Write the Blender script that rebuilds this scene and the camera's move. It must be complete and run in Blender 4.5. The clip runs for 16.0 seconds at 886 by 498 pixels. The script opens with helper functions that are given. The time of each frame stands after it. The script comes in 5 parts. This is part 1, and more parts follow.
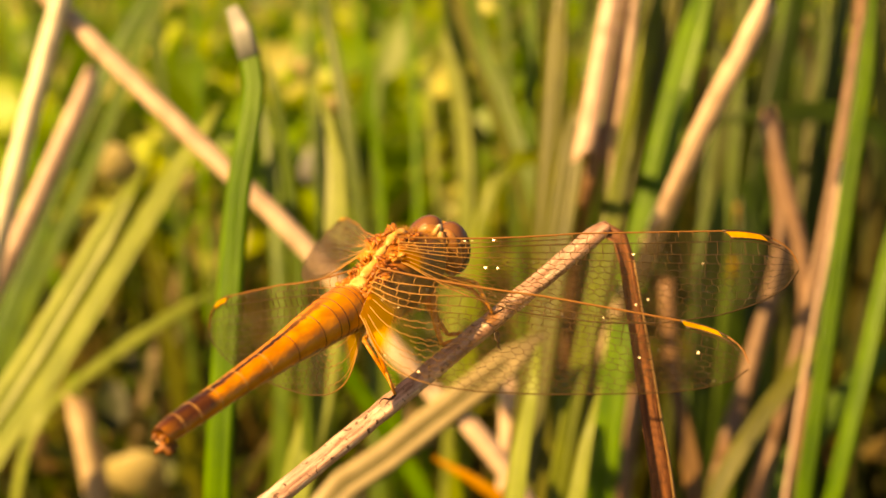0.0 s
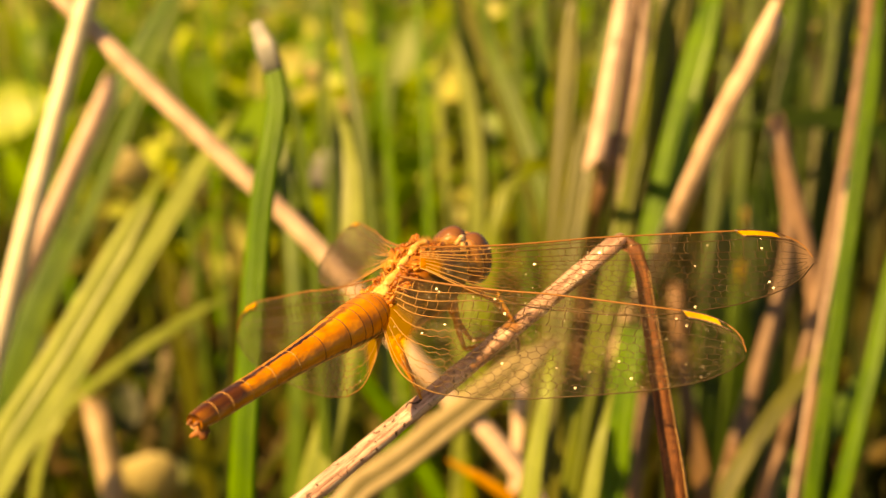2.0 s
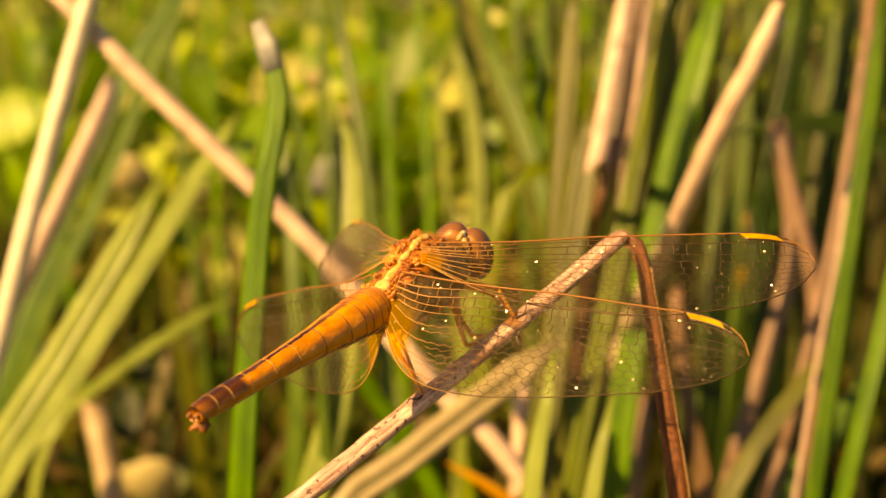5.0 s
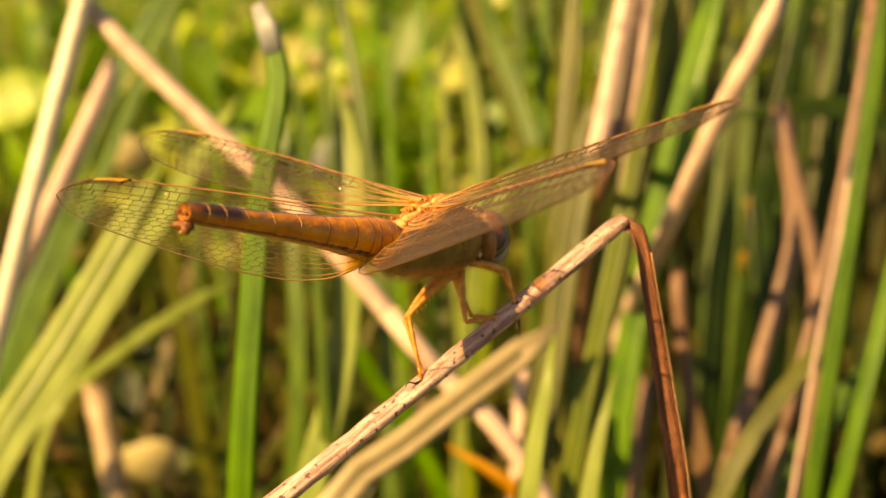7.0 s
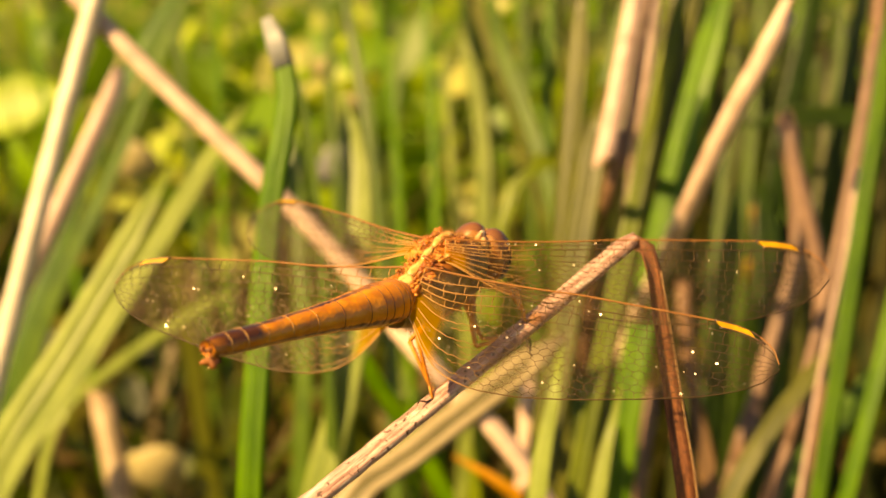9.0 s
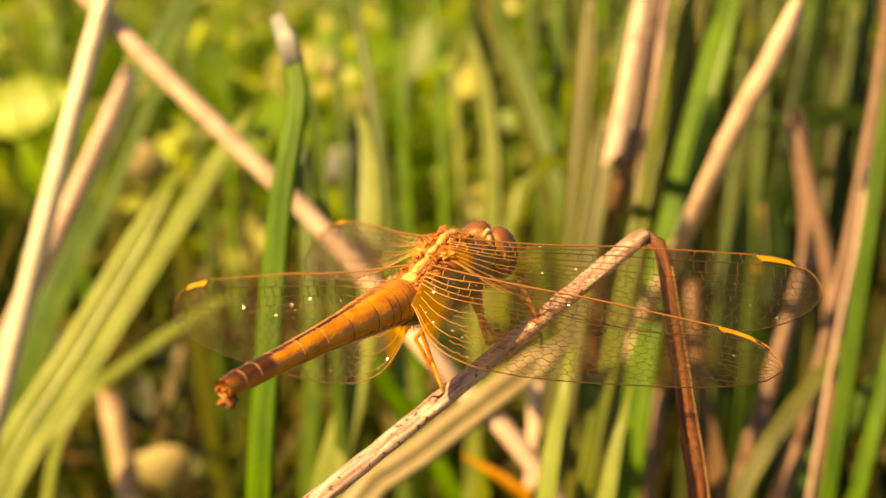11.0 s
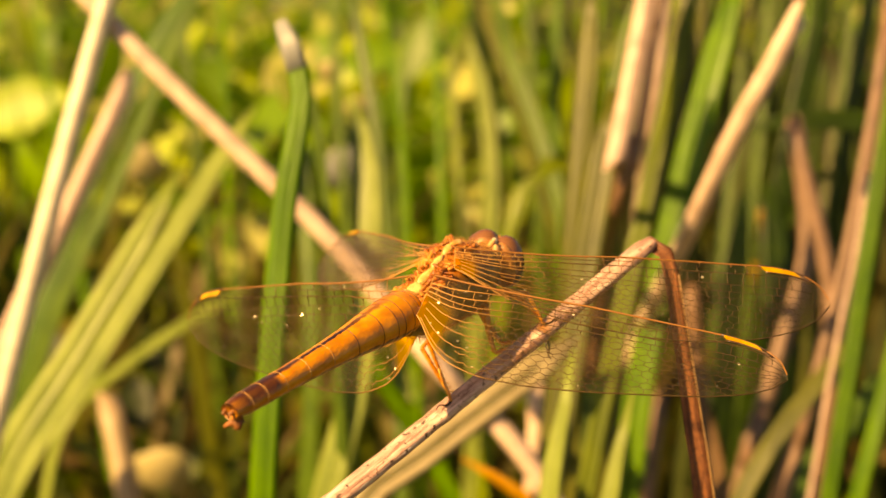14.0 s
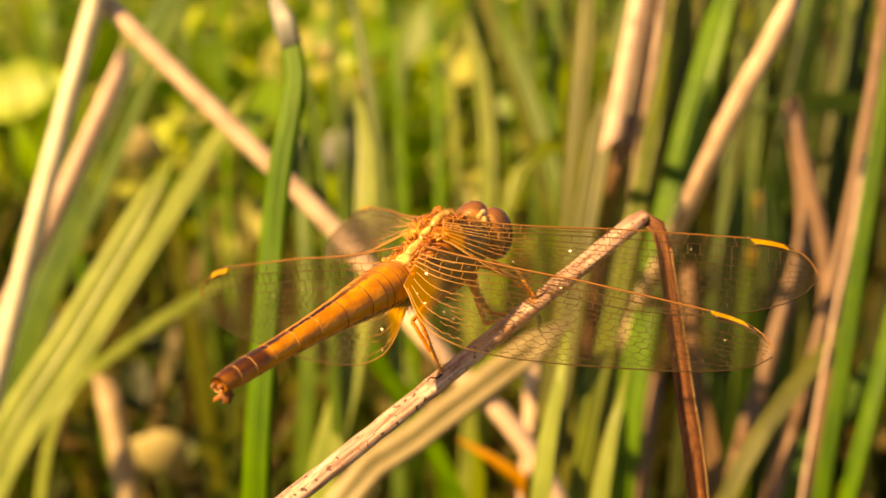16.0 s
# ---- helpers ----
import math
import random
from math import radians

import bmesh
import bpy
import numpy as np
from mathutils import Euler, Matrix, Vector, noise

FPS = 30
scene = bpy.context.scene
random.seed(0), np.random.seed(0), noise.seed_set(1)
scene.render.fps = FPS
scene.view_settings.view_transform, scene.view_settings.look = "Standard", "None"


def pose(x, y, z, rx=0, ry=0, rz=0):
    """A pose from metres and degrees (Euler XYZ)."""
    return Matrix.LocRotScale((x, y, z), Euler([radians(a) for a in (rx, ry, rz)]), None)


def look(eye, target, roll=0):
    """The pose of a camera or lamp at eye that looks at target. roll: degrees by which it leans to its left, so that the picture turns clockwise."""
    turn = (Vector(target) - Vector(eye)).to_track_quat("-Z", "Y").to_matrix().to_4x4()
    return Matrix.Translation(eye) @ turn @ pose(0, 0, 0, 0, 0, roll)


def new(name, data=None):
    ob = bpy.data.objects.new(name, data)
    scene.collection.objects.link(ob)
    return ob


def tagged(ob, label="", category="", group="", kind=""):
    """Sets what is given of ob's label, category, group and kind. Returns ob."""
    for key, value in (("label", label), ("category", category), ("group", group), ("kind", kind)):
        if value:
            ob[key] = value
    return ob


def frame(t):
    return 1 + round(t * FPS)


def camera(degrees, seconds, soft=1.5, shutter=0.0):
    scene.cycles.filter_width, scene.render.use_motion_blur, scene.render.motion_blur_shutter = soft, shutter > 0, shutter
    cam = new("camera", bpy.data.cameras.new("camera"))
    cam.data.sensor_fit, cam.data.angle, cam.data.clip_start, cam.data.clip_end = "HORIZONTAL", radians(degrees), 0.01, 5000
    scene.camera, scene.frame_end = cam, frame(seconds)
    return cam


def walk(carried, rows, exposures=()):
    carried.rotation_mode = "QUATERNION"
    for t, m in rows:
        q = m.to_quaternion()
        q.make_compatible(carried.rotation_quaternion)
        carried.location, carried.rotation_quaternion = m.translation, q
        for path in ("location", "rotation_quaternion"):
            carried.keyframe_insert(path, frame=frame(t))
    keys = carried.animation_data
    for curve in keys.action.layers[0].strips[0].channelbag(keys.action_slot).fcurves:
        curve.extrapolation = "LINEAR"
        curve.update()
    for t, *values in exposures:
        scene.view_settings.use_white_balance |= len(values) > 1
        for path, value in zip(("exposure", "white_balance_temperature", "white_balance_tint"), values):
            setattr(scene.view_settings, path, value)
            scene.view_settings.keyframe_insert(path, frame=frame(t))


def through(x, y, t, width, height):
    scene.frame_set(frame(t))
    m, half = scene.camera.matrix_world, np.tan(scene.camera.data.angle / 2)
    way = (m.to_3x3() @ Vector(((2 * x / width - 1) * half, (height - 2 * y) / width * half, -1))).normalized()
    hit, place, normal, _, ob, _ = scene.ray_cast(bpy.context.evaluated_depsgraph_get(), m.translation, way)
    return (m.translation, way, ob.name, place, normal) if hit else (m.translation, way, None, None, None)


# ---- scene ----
# ---- camera ----
cam = camera(40.0, 16.0, soft=1.5, shutter=0.5)
cam.data.dof.use_dof = True
cam.data.dof.focus_distance = 0.101
cam.data.dof.aperture_fstop = 30.0
cam.data.dof.aperture_blades = 0
# seconds, metres, degrees
PATH = [
    (0, 0.00158, 0.00461, 0.34882, 75.868, -0.005, -0.289),
    (0.5, 0.00265, 0.00365, 0.34754, 75.756, 0.015, -0.412),
    (0.9, 0.00174, 0.00218, 0.34814, 76.031, -0.042, -0.738),
    (1, 0.00151, 0.00181, 0.34830, 75.871, 0.080, -0.275),
    (1.5, 0.00007, 0.00052, 0.35090, 76.076, -0.000, -0.023),
    (2, -0.00001, -0.00009, 0.35083, 75.979, 0.049, 0.014),
    (2.5, 0.00040, 0.00036, 0.35094, 76.062, -0.022, -0.014),
    (3, 0.00018, 0.00000, 0.35048, 75.994, 0.044, 0.015),
    (3.5, 0.00000, -0.00000, 0.35000, 76.000, 0.000, -0.000),
    (3.7, -0.00002, 0.00001, 0.34994, 76.097, 0.090, 0.393),
    (5.8, -0.00020, 0.00015, 0.34929, 76.395, -0.112, -0.106),
    (6, -0.00022, 0.00016, 0.34923, 76.069, -0.058, 0.140),
    (6.1, -0.00016, 0.00020, 0.34921, 75.736, -0.048, 0.298),
    (6.2, -0.00009, 0.00024, 0.34918, 75.207, -0.082, 0.280),
    (6.5, 0.00011, 0.00037, 0.34911, 75.417, -0.179, 0.242),
    (7, 0.00008, 0.00051, 0.34971, 75.524, -0.188, 0.170),
    (7.4, -0.00009, 0.00051, 0.35002, 75.480, -0.259, 0.108),
    (7.5, -0.00013, 0.00051, 0.35009, 75.515, -0.275, 0.097),
    (7.6, -0.00025, 0.00042, 0.35015, 75.425, -0.293, -0.013),
    (8, -0.00074, 0.00006, 0.35035, 75.538, -0.182, 0.274),
    (8.5, -0.00045, 0.00008, 0.35104, 75.619, -0.232, 0.357),
    (9, -0.00068, 0.00025, 0.35122, 75.691, -0.286, 0.336),
    (9.2, -0.00071, 0.00023, 0.35115, 75.781, -0.376, -0.009),
    (11.3, -0.00109, -0.00002, 0.35041, 75.802, -0.234, 0.722),
    (11.5, -0.00113, -0.00004, 0.35033, 75.695, -0.300, 0.471),
    (12, -0.00127, 0.00013, 0.35087, 75.710, -0.324, 0.444),
    (12.5, -0.00165, 0.00031, 0.35052, 75.742, -0.346, 0.303),
    (13, -0.00161, 0.00005, 0.34985, 75.683, -0.259, 0.433),
    (13.5, -0.00168, -0.00006, 0.35000, 75.709, -0.329, 0.477),
    (14, -0.00212, 0.00006, 0.35126, 75.832, -0.388, 0.505),
    (14.5, -0.00150, 0.00019, 0.35039, 75.672, -0.404, 0.428),
    (15, -0.00128, 0.00051, 0.34957, 75.509, -0.393, 0.442),
    (15.5, -0.00137, 0.00003, 0.34913, 75.435, -0.385, 0.470),
    (16, -0.00137, 0.00011, 0.34995, 75.196, -0.506, 0.506),
]
walk(cam, [(t, pose(x, y, z, rx, ry, rz)) for t, x, y, z, rx, ry, rz in PATH], [(0.0, 0.89, 11400, 25), (1.0, 0.94, 11400, 25), (2.0, 0.87, 11400, 25), (3.0, 0.80, 11400, 25), (5.8, 0.84, 11400, 25), (6.5, 0.94, 9300, 23), (9.2, 0.95, 9300, 23), (12.5, 0.95, 10000, 25), (14.0, 0.92, 10400, 26), (15.0, 0.88, 10600, 26), (16.0, 0.91, 10300, 25)])

# ---- world and sun ----
TO_SUN = Vector((-0.65, -0.43, 0.63)).normalized()
world = bpy.data.worlds.new("sky")
scene.world = world
world.use_nodes = True
sky = world.node_tree.nodes.new("ShaderNodeTexSky")
sky.sky_type, sky.sun_disc = "NISHITA", False
sky.sun_elevation = math.asin(TO_SUN.z)
sky.sun_rotation = math.atan2(TO_SUN.x, TO_SUN.y) % (2 * math.pi)
background = world.node_tree.nodes["Background"]
background.inputs["Strength"].default_value = 0.05
world.node_tree.links.new(sky.outputs[0], background.inputs["Color"])
sun_data = bpy.data.lights.new("sun", "SUN")
sun_data.energy, sun_data.angle, sun_data.color = 5.0, radians(0.6), (1.0, 0.78, 0.40)
sun = new("sun", sun_data)
sun.matrix_world = look(TO_SUN * 5, (0, 0, 0))


# ---- materials ----
def material(name):
    m = bpy.data.materials.new(name)
    m.use_nodes = True
    tree = m.node_tree
    return m, tree, tree.nodes, tree.nodes["Principled BSDF"]


def link(tree, a, b):
    tree.links.new(a, b)


def node(tree, kind, **values):
    n = tree.nodes.new(kind)
    for key, value in values.items():
        n.inputs[key].default_value = value
    return n


def ramp(tree, source, *stops):
    r = tree.nodes.new("ShaderNodeValToRGB")
    while len(r.color_ramp.elements) < len(stops):
        r.color_ramp.elements.new(0.5)
    for e, (place, colour) in zip(r.color_ramp.elements, stops):
        e.position, e.color = place, (*colour, 1)
    link(tree, source, r.inputs["Fac"])
    return r.outputs["Color"]


def stretched_uv(tree, across, along):
    uv = tree.nodes.new("ShaderNodeUVMap")
    mapping = tree.nodes.new("ShaderNodeMapping")
    mapping.inputs["Scale"].default_value = (across, along, 1)
    link(tree, uv.outputs[0], mapping.inputs["Vector"])
    return mapping.outputs[0]


def mixed(tree, fac, a, b, kind="MIX"):
    m = tree.nodes.new("ShaderNodeMix")
    m.data_type, m.blend_type = "RGBA", kind
    if isinstance(fac, float):
        m.inputs[0].default_value = fac
    else:
        link(tree, fac, m.inputs[0])
    for k, s in ((6, a), (7, b)):
        if isinstance(s, tuple):
            m.inputs[k].default_value = (*s, 1)
        else:
            link(tree, s, m.inputs[k])
    return m.outputs[2]


def bump(tree, height, strength, distance, target):
    b = node(tree, "ShaderNodeBump", Strength=strength, Distance=distance)
    link(tree, height, b.inputs["Height"])
    link(tree, b.outputs[0], target.inputs["Normal"])


def leaf_material(name, dark, light, through=0.35, rough=0.42):
    """A ribbed blade: long veins, blotches along its length, light passing through."""
    m, tree, nodes, bsdf = material(name)
    ribs = node(tree, "ShaderNodeTexNoise", Scale=1.0, Detail=3.0)
    link(tree, stretched_uv(tree, 14, 0.6), ribs.inputs["Vector"])
    blotch = node(tree, "ShaderNodeTexNoise", Scale=1.0, Detail=4.0)
    link(tree, stretched_uv(tree, 1.2, 2.0), blotch.inputs["Vector"])
    info = tree.nodes.new("ShaderNodeObjectInfo")
    colour = ramp(tree, ribs.outputs["Fac"], (0.32, dark), (0.68, light))
    worn = ramp(tree, blotch.outputs["Fac"], (0.35, tuple(c * 0.75 for c in dark)), (0.62, light))
    colour = mixed(tree, 0.45, colour, worn)
    hue = tree.nodes.new("ShaderNodeHueSaturation")
    spread = tree.nodes.new("ShaderNodeMapRange")
    spread.inputs["To Min"].default_value, spread.inputs["To Max"].default_value = 0.8, 1.2
    link(tree, info.outputs["Random"], spread.inputs["Value"])
    link(tree, spread.outputs[0], hue.inputs["Value"])
    link(tree, colour, hue.inputs["Color"])
    link(tree, hue.outputs[0], bsdf.inputs["Base Color"])
    bsdf.inputs["Roughness"].default_value = rough
    bump(tree, ribs.outputs["Fac"], 0.35, 0.0004, bsdf)
    glow = tree.nodes.new("ShaderNodeBsdfTranslucent")
    link(tree, hue.outputs[0], glow.inputs["Color"])
    mix = node(tree, "ShaderNodeMixShader", Fac=through)
    link(tree, bsdf.outputs[0], mix.inputs[1])
    link(tree, glow.outputs[0], mix.inputs[2])
    link(tree, mix.outputs[0], nodes["Material Output"].inputs["Surface"])
    return m


def straw_material(name, dark, light, speck=0.0, fibre=30, rough=0.5):
    """A dry stem: fine fibres along it, faded patches and, on old ones, dark specks."""
    m, tree, nodes, bsdf = material(name)
    fibres = node(tree, "ShaderNodeTexNoise", Scale=1.0, Detail=5.0, Roughness=0.65)
    link(tree, stretched_uv(tree, fibre, 1.0), fibres.inputs["Vector"])
    patch = node(tree, "ShaderNodeTexNoise", Scale=1.0, Detail=4.0)
    link(tree, stretched_uv(tree, 3.0, 4.0), patch.inputs["Vector"])
    colour = ramp(tree, fibres.outputs["Fac"], (0.3, dark), (0.66, light))
    faded = ramp(tree, patch.outputs["Fac"], (0.36, tuple(c * 0.72 for c in dark)), (0.6, light))
    colour = mixed(tree, 0.4, colour, faded)
    if speck:
        flakes = node(tree, "ShaderNodeTexNoise", Scale=1.0, Detail=4.0, Roughness=0.7)
        link(tree, stretched_uv(tree, 9, 4), flakes.inputs["Vector"])
        colour = mixed(tree, ramp(tree, flakes.outputs["Fac"], (0.40, (0.75, 0.75, 0.75)), (0.50, (0, 0, 0))), colour, tuple(c * 0.8 for c in dark))
        colour = mixed(tree, ramp(tree, flakes.outputs["Fac"], (0.56, (0, 0, 0)), (0.66, (0.8, 0.8, 0.8))), colour, tuple(min(0.9, c * 1.3) for c in light))
        spots = node(tree, "ShaderNodeTexNoise", Scale=1.0, Detail=2.0)
        link(tree, stretched_uv(tree, 9, 30), spots.inputs["Vector"])
        mask = ramp(tree, spots.outputs["Fac"], (0.60, (0, 0, 0)), (0.66, (speck, speck, speck)))
        colour = mixed(tree, mask, colour, (0.07, 0.03, 0.02))
    link(tree, colour, bsdf.inputs["Base Color"])
    bsdf.inputs["Roughness"].default_value = rough
    bump(tree, fibres.outputs["Fac"], 0.6, 0.0003, bsdf)
    return m


leaf_green = leaf_material("fresh green blade", (0.05, 0.17, 0.003), (0.16, 0.36, 0.006), 0.45)
# dark green, lowered further so the colour stands for blades in shade
leaf_dark_shade = leaf_material("shade-dark green blade", (0.02, 0.058, 0.005), (0.06, 0.125, 0.011), 0.5)
leaf_deep = leaf_material("deep green blade", (0.04, 0.11, 0.010), (0.10, 0.21, 0.020), 0.4)
leaf_mid = leaf_material("mid green blade", (0.055, 0.13, 0.010), (0.14, 0.25, 0.022), 0.4)
leaf_light = leaf_material("yellow-green blade", (0.21, 0.31, 0.045), (0.41, 0.51, 0.12), 0.4)
leaf_yellow = leaf_material("yellowing blade", (0.10, 0.16, 0.005), (0.21, 0.28, 0.012), 0.4)
leaf_olive = leaf_material("olive blade", (0.056, 0.074, 0.007), (0.145, 0.155, 0.017), 0.35)
leaf_white = leaf_material("bleached blade", (0.30, 0.32, 0.31), (0.46, 0.48, 0.47), 0.3)
leaf_tan = leaf_material("half dried blade", (0.40, 0.32, 0.15), (0.68, 0.56, 0.34), 0.25)
leaf_orange = leaf_material("orange dried blade", (0.45, 0.20, 0.012), (0.68, 0.36, 0.03), 0.45)
leaf_pinkyellow = leaf_material("stubby blade", (0.60, 0.40, 0.25), (0.74, 0.60, 0.36), 0.3)
leaf_cream = leaf_material("cream dried leaf", (0.60, 0.52, 0.22), (0.80, 0.70, 0.36), 0.35)
leaf_brown = leaf_material("brown dried blade", (0.11, 0.06, 0.025), (0.22, 0.125, 0.055), 0.3)
straw_pale = straw_material("pale straw", (0.60, 0.51, 0.36), (0.85, 0.78, 0.62), rough=0.3)
straw_tan = straw_material("tan straw", (0.48, 0.31, 0.22), (0.80, 0.60, 0.47))
straw_pink = straw_material("pinkish straw", (0.44, 0.28, 0.21), (0.76, 0.56, 0.46))
straw_brown = straw_material("brown straw", (0.15, 0.085, 0.06), (0.30, 0.185, 0.125))
straw_red = straw_material("reddish stem", (0.12, 0.06, 0.034), (0.25, 0.135, 0.075))
perch_mat = straw_material("weathered perch", (0.24, 0.098, 0.066), (0.88, 0.60, 0.50), speck=0.9, fibre=11, rough=0.55)
fold_mat = straw_material("rusty dried leaf", (0.09, 0.026, 0.010), (0.36, 0.13, 0.05), speck=0.7, fibre=18, rough=0.6)
fold_edge_mat = straw_material("sunlit-pale leaf edge", (0.30, 0.15, 0.06), (0.56, 0.33, 0.15))


def ground_material():
    m, tree, nodes, bsdf = material("soil with litter")
    where = tree.nodes.new("ShaderNodeTexCoord")
    big = node(tree, "ShaderNodeTexNoise", Scale=1.7, Detail=6.0)
    fine = node(tree, "ShaderNodeTexNoise", Scale=60.0, Detail=6.0)
    for n in (big, fine):
        link(tree, where.outputs["Object"], n.inputs["Vector"])
    soil = ramp(tree, fine.outputs["Fac"], (0.35, (0.035, 0.024, 0.014)), (0.65, (0.13, 0.09, 0.045)))
    green = ramp(tree, fine.outputs["Fac"], (0.35, (0.03, 0.05, 0.010)), (0.65, (0.10, 0.13, 0.022)))
    mask = ramp(tree, big.outputs["Fac"], (0.42, (0, 0, 0)), (0.58, (1, 1, 1)))
    link(tree, mixed(tree, mask, soil, green), bsdf.inputs["Base Color"])
    bsdf.inputs["Roughness"].default_value = 0.9
    bump(tree, fine.outputs["Fac"], 0.8, 0.01, bsdf)
    return m


def stuff_material(name, low, high, through=0.45):
    """Grass that nobody could count: each blade has its own tint."""
    m, tree, nodes, bsdf = material(name)
    geo = tree.nodes.new("ShaderNodeNewGeometry")
    colour = ramp(tree, geo.outputs["Random Per Island"], *[(k / (len(low) - 1) if len(low) > 1 else 0, c) for k, c in enumerate(low)])
    link(tree, colour, bsdf.inputs["Base Color"])
    bsdf.inputs["Roughness"].default_value = high
    glow = tree.nodes.new("ShaderNodeBsdfTranslucent")
    link(tree, colour, glow.inputs["Color"])
    mix = node(tree, "ShaderNodeMixShader", Fac=through)
    link(tree, bsdf.outputs[0], mix.inputs[1])
    link(tree, glow.outputs[0], mix.inputs[2])
    link(tree, mix.outputs[0], nodes["Material Output"].inputs["Surface"])
    return m


def chitin(name, low, high, scale=900.0, rough=0.4, depth=0.00008, streak=None):
    """Insect cuticle: mottled, with fine pits."""
    m, tree, nodes, bsdf = material(name)
    where = tree.nodes.new("ShaderNodeTexCoord")
    n = node(tree, "ShaderNodeTexNoise", Scale=scale, Detail=5.0)
    link(tree, where.outputs["Object"], n.inputs["Vector"])
    pits = node(tree, "ShaderNodeTexNoise", Scale=scale * 5, Detail=3.0)
    link(tree, where.outputs["Object"], pits.inputs["Vector"])
    colour = ramp(tree, n.outputs["Fac"], (0.35, low), (0.65, high))
    link(tree, colour, bsdf.inputs["Base Color"])
    bsdf.inputs["Roughness"].default_value = rough
    bsdf.inputs["Subsurface Weight"].default_value = 0.15
    bsdf.inputs["Subsurface Radius"].default_value = (0.001, 0.0005, 0.0002)
    bsdf.inputs["Subsurface Scale"].default_value = 0.6
    bump(tree, pits.outputs["Fac"], 0.5, depth, bsdf)
    return m


def thorax_material():
    """Brown-orange back, olive flanks darkened for the shade under the wings, ochre belly."""
    m = chitin("thorax cuticle", (0.24, 0.065, 0.009), (0.54, 0.18, 0.026), 500.0, 0.5)
    tree, bsdf = m.node_tree, m.node_tree.nodes["Principled BSDF"]
    where = tree.nodes.new("ShaderNodeTexCoord")
    split = tree.nodes.new("ShaderNodeSeparateXYZ")
    link(tree, where.outputs["Generated"], split.inputs[0])
    back = bsdf.inputs["Base Color"].links[0].from_socket
    n = node(tree, "ShaderNodeTexNoise", Scale=700.0, Detail=4.0)
    link(tree, where.outputs["Object"], n.inputs["Vector"])
    flank = ramp(tree, n.outputs["Fac"], (0.3, (0.12, 0.072, 0.014)), (0.7, (0.25, 0.16, 0.034)))
    mask = ramp(tree, split.outputs["Z"], (0.10, (0, 0, 0)), (0.22, (1, 1, 1)), (0.66, (1, 1, 1)), (0.80, (0, 0, 0)))
    link(tree, mixed(tree, mask, back, flank), bsdf.inputs["Base Color"])
    return m


